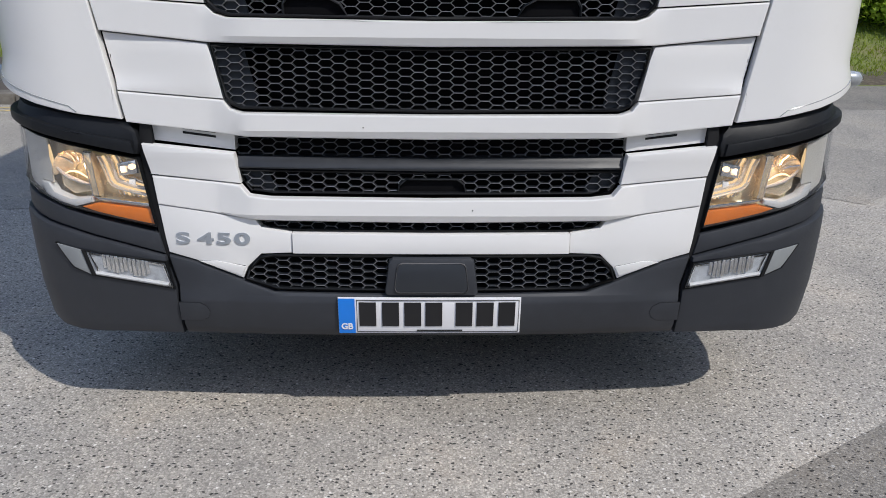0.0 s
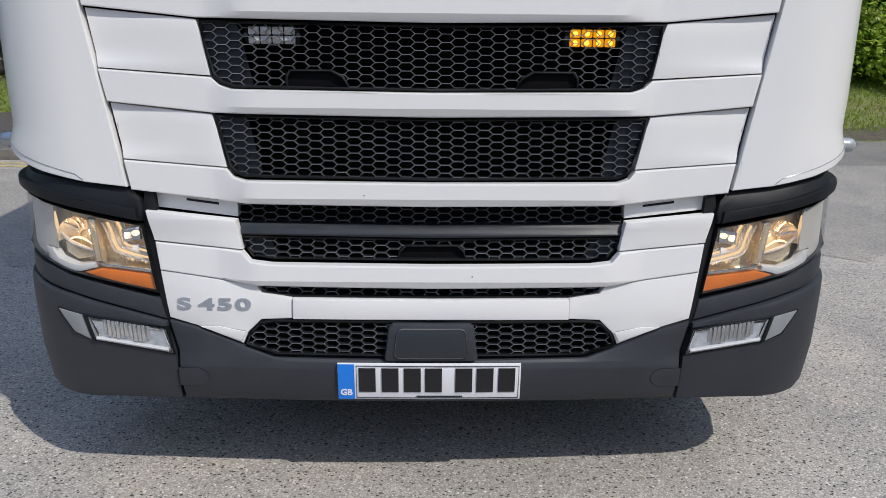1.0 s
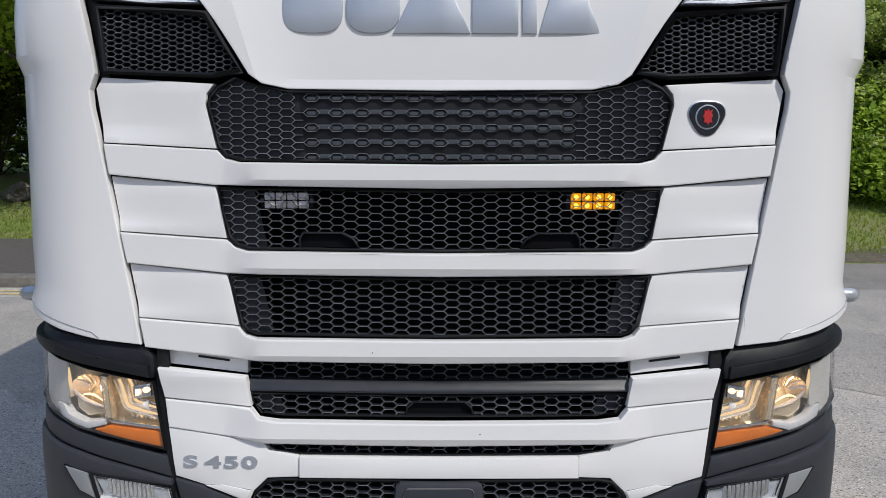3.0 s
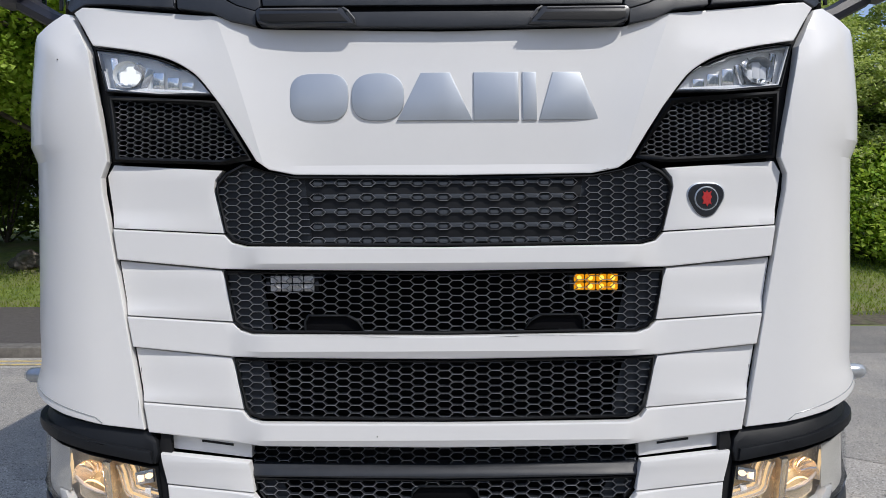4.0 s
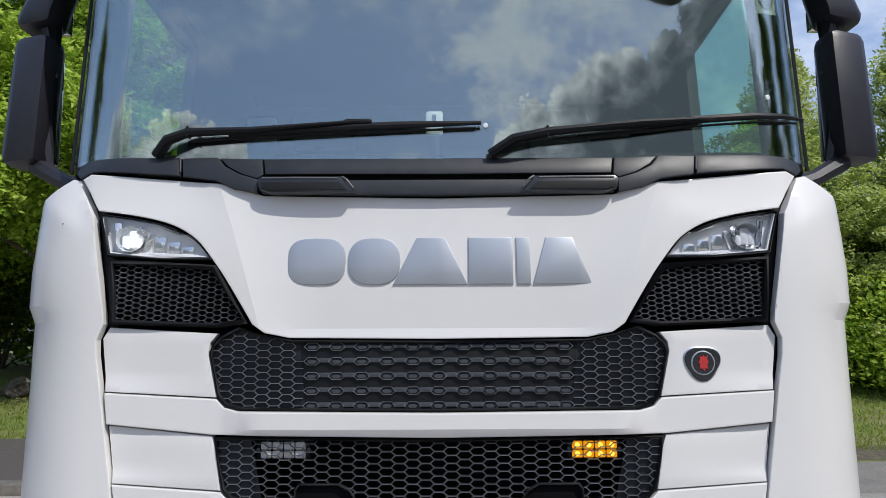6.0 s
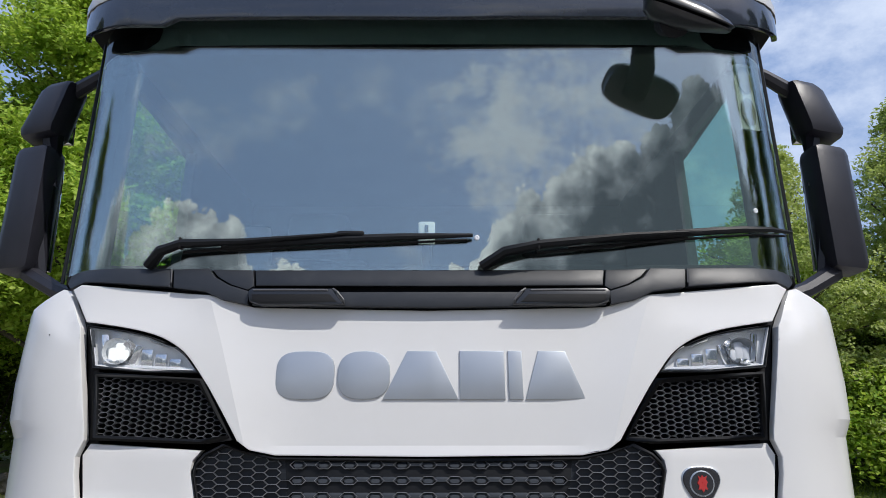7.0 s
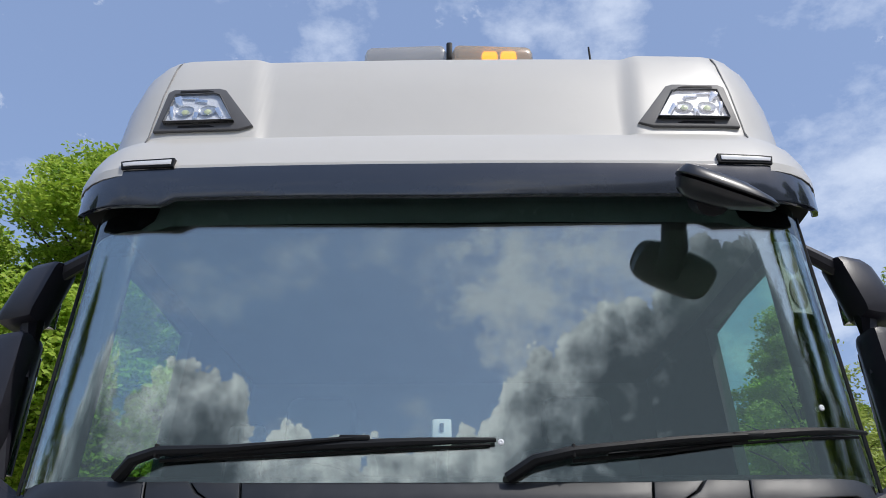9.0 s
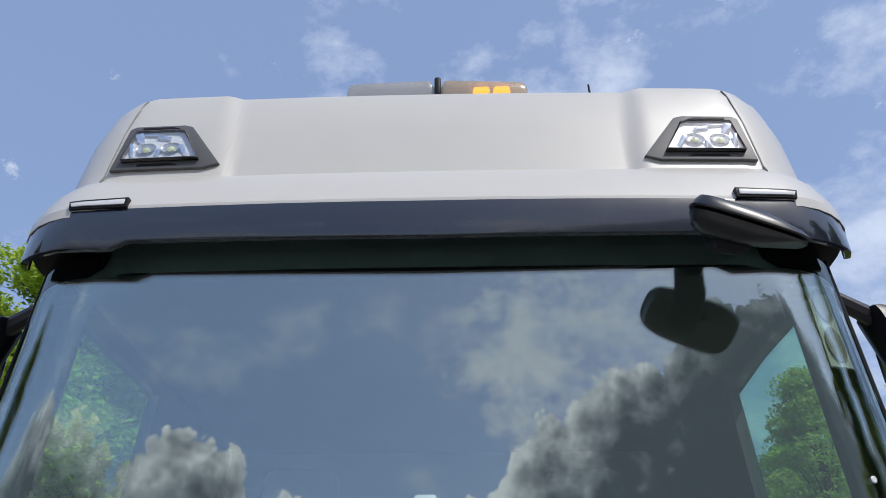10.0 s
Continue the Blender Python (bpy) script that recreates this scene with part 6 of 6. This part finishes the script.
for s in (-1, 1):
    o = [(0.620, 3.288), (0.668, 3.272), (0.945, 3.272), (0.932, 3.452), (0.915, 3.465), (0.760, 3.465), (0.735, 3.455)]
    o = [(s * u, z) for u, z in o][::s]
    lamp = part("roof_lamp", slab(o, ROOFSHELL, 0.012, 0.03, 0.006), GREY, truck, "grey framed spot lamp set in the roof")
    i = [(0.682, 3.302), (0.915, 3.302), (0.900, 3.430), (0.765, 3.430), (0.745, 3.422)]
    i = [(s * u, z) for u, z in i][::s]
    part("reflector_tray", slab(i, ROOFSHELL, 0.016, 0.004, 0.0), FROST, lamp)
    for u in (0.775, 0.850):
        bm = bmesh.new()
        lathe(bm, [(0.030, 0.006), (0.026, 0.003), (0.014, 0.001), (0.006, 0.0005)], on(ROOFSHELL, s * u, 3.350, 0.016, -12), 16, 0.8)
        part("reflector", bm, GREYTRAY, lamp)
        bm = bmesh.new()
        lathe(bm, [(0.013, 0.0), (0.012, 0.006), (0.004, 0.009)], on(ROOFSHELL, s * u, 3.345, 0.016, -12), 10)
        part("bulb", bm, BULBTINT, lamp)
    for u, z, w, h, turn in ((0.805, 3.395, 0.022, 0.008, 12), (0.880, 3.395, 0.012, 0.022, -20), (0.735, 3.338, 0.008, 0.024, -30), (0.812, 3.325, 0.008, 0.018, 10), (0.893, 3.340, 0.006, 0.030, -8), (0.845, 3.410, 0.030, 0.005, 4)):
        bm = bmesh.new()
        box(bm, (-w, -h, -0.003), (w, h, 0.004), on(ROOFSHELL, s * u, z, 0.018, -12) @ Matrix.Rotation(radians(turn * s), 4, "Z") @ Matrix.Rotation(radians(18), 4, "X"), 0.002)
        part("reflector_facet", bm, CHROME, lamp)
    lens = part("lens", slab(i, ROOFSHELL, 0.026, 0.003, 0.0), LENS, lamp)
    lens.visible_shadow = False
    part("lens_frame", rim_strip(i, -0.004, ROOFSHELL, 0.027, 0.016), GREY, lamp)
    for (ua, ub, za) in ((0.745, 0.865, 3.284), (0.775, 0.890, 3.447)):
        bm = bmesh.new()
        slab([(s * ua, za), (s * ub, za), (s * ub, za + 0.008), (s * (ua + 0.02), za + 0.008)][::s], ROOFSHELL, 0.0135, 0.004, 0.0, bm=bm)
        part("slot", bm, RUBBER, lamp)
    # marker lamps above the visor
    mk = [(0.822, 3.090), (0.985, 3.090), (0.990, 3.118), (0.822, 3.122)]
    mk = [(s * u, z) for u, z in mk][::s]
    marker = part("marker_lamp", slab(mk, BROW, 0.008, 0.03, 0.003), BLACK, truck, "slim marker lamp in a black frame")
    part("lens", slab(inset(mk, 0.008), BROW, 0.011, 0.004, 0.001), FROST, marker)

# front view mirror on the visor: a shallow oval bowl, rim and dome
FM = Vector((0.757, -0.035, 2.900))
fa = Vector((0.92, 0.0, -0.40)).normalized()
fb = (Vector((0, 0.86, 0.50)) - fa * fa.dot(Vector((0, 0.86, 0.50)))).normalized()
fn = fa.cross(fb)
if fn.z < 0:
    fn = -fn


def oval(bm, rings):
    """Rings of (long half axis, short half axis, height, shift) stacked along the mirror's own axis."""
    made = []
    for ra, rb, h, sh in rings:
        made.append([bm.verts.new(FM + fa * (ra * math.copysign(abs(math.cos(a)) ** 0.6, math.cos(a)) + sh) + fb * rb * math.copysign(abs(math.sin(a)) ** 0.6, math.sin(a)) + fn * h)
                     for a in (2 * math.pi * k / 32 for k in range(32))])
    for a, b in zip(made, made[1:]):
        for k in range(32):
            bm.faces.new((a[k], a[(k + 1) % 32], b[(k + 1) % 32], b[k]))
    bm.faces.new(made[0][::-1])
    bm.faces.new(made[-1])
    return bm


front_mirror = part("front_mirror", oval(bmesh.new(), [(0.122, 0.068, 0.001, 0), (0.136, 0.080, 0.004, 0), (0.139, 0.082, 0.008, 0), (0.128, 0.077, 0.018, -0.008), (0.090, 0.058, 0.034, -0.036), (0.040, 0.026, 0.040, -0.070)]),
                    GLOSSBLACK, truck, "black front view mirror hanging before the visor")
part("lower_shell", oval(bmesh.new(), [(0.118, 0.072, -0.003, 0), (0.134, 0.084, -0.005, 0), (0.130, 0.082, -0.010, 0.0), (0.090, 0.062, -0.032, -0.032), (0.045, 0.035, -0.048, -0.050)]), GLOSSBLACK, front_mirror)
bm = bmesh.new()
tube(bm, [FM - fn * 0.03 + fa * -0.02, FM + Vector((-0.02, 0.06, 0.010)), FM + Vector((-0.02, 0.105, 0.035)), FM + Vector((-0.02, 0.125, 0.10))], [0.046, 0.046, 0.044, 0.040], 12)
part("arm", bm, BLACK, front_mirror)

# light bar and aerial
bm = bmesh.new()
box(bm, (-0.280, 0.33, 3.655), (0.305, 0.50, 3.684), None, 0.010)
bar = part("light_bar", bm, SMOKE, truck, "amber roof light bar, one lamp lit")
for x0, x1, mat in ((-0.298, 0.004, BEACONLENS), (0.026, 0.322, BEACONAMBER)):
    bm = bmesh.new()
    got = box(bm, (x0, 0.315, 3.680), (x1, 0.505, 3.754), None, 0.026)
    for v in got:
        end = smooth01(0.20, 0.32, abs(v.co.x))
        v.co.y = 0.410 + (v.co.y - 0.410) * (1 - 0.18 * end)
    dome = part("dome", bm, mat, bar)
    dome.visible_shadow = False
bm = bmesh.new()
box(bm, (0.004, 0.313, 3.680), (0.026, 0.506, 3.756), None, 0.006)
part("clamp", bm, BLACK, bar)
for x in (-0.22, -0.15, -0.09, -0.04, 0.07, 0.13):
    bm = bmesh.new()
    lathe(bm, [(0.026, 0.0), (0.026, 0.035), (0.016, 0.048)], Matrix.Translation((x, 0.41, 3.690)), 14)
    part("rotator", bm, AMBERDIM if x > 0 else GREYTRAY, bar)
for x in (0.165, 0.235):
    bm = bmesh.new()
    box(bm, (x - 0.030, 0.345, 3.697), (x + 0.028, 0.385, 3.742), None, 0.010)
    part("lit_module", bm, AMBERLIT, bar, "lit amber module")
bm = bmesh.new()
tube(bm, [(0.585, 0.55, 3.665), (0.585, 0.552, 3.78), (0.583, 0.560, 3.945)], [0.008, 0.006, 0.004], 7)
part("aerial", bm, BLACK, truck, "short black aerial")

# ---- chassis and wheels ----
bm = bmesh.new()
for x in (-0.42, 0.42):
    box(bm, (x - 0.04, 0.35, 0.70), (x + 0.04, 5.4, 0.94), None, 0.01)
for y in (0.6, 1.4, 2.6, 4.3, 5.2):
    box(bm, (-0.42, y - 0.06, 0.74), (0.42, y + 0.06, 0.90), None, 0.01)
for y in (1.45, 4.4):
    tube(bm, [(-0.95, y, 0.50), (0.95, y, 0.50)], 0.07, 10)
part("chassis", bm, STEEL, truck)


def wheel(x, y):
    m = Matrix.Translation((x, y, 0.50)) @ Matrix.Rotation(radians(90), 4, "Y")
    bm = bmesh.new()
    lathe(bm, [(0.29, -0.15), (0.43, -0.16), (0.485, -0.13), (0.50, -0.08), (0.50, 0.08), (0.485, 0.13), (0.43, 0.16), (0.29, 0.15), (0.28, 0.0)], m, 40)
    w = part("wheel", bm, TYRE, truck, "black road wheel")
    bm = bmesh.new()
    lathe(bm, [(0.29, 0.10), (0.27, 0.04), (0.18, 0.03), (0.14, 0.10), (0.06, 0.11)], m @ (Matrix.Rotation(math.pi, 4, "X") if x < 0 else Matrix()), 28)
    part("rim", bm, STEEL, w)


for x in (-1.03, 1.03):
    for y in (1.45, 4.4):
        wheel(x, y)
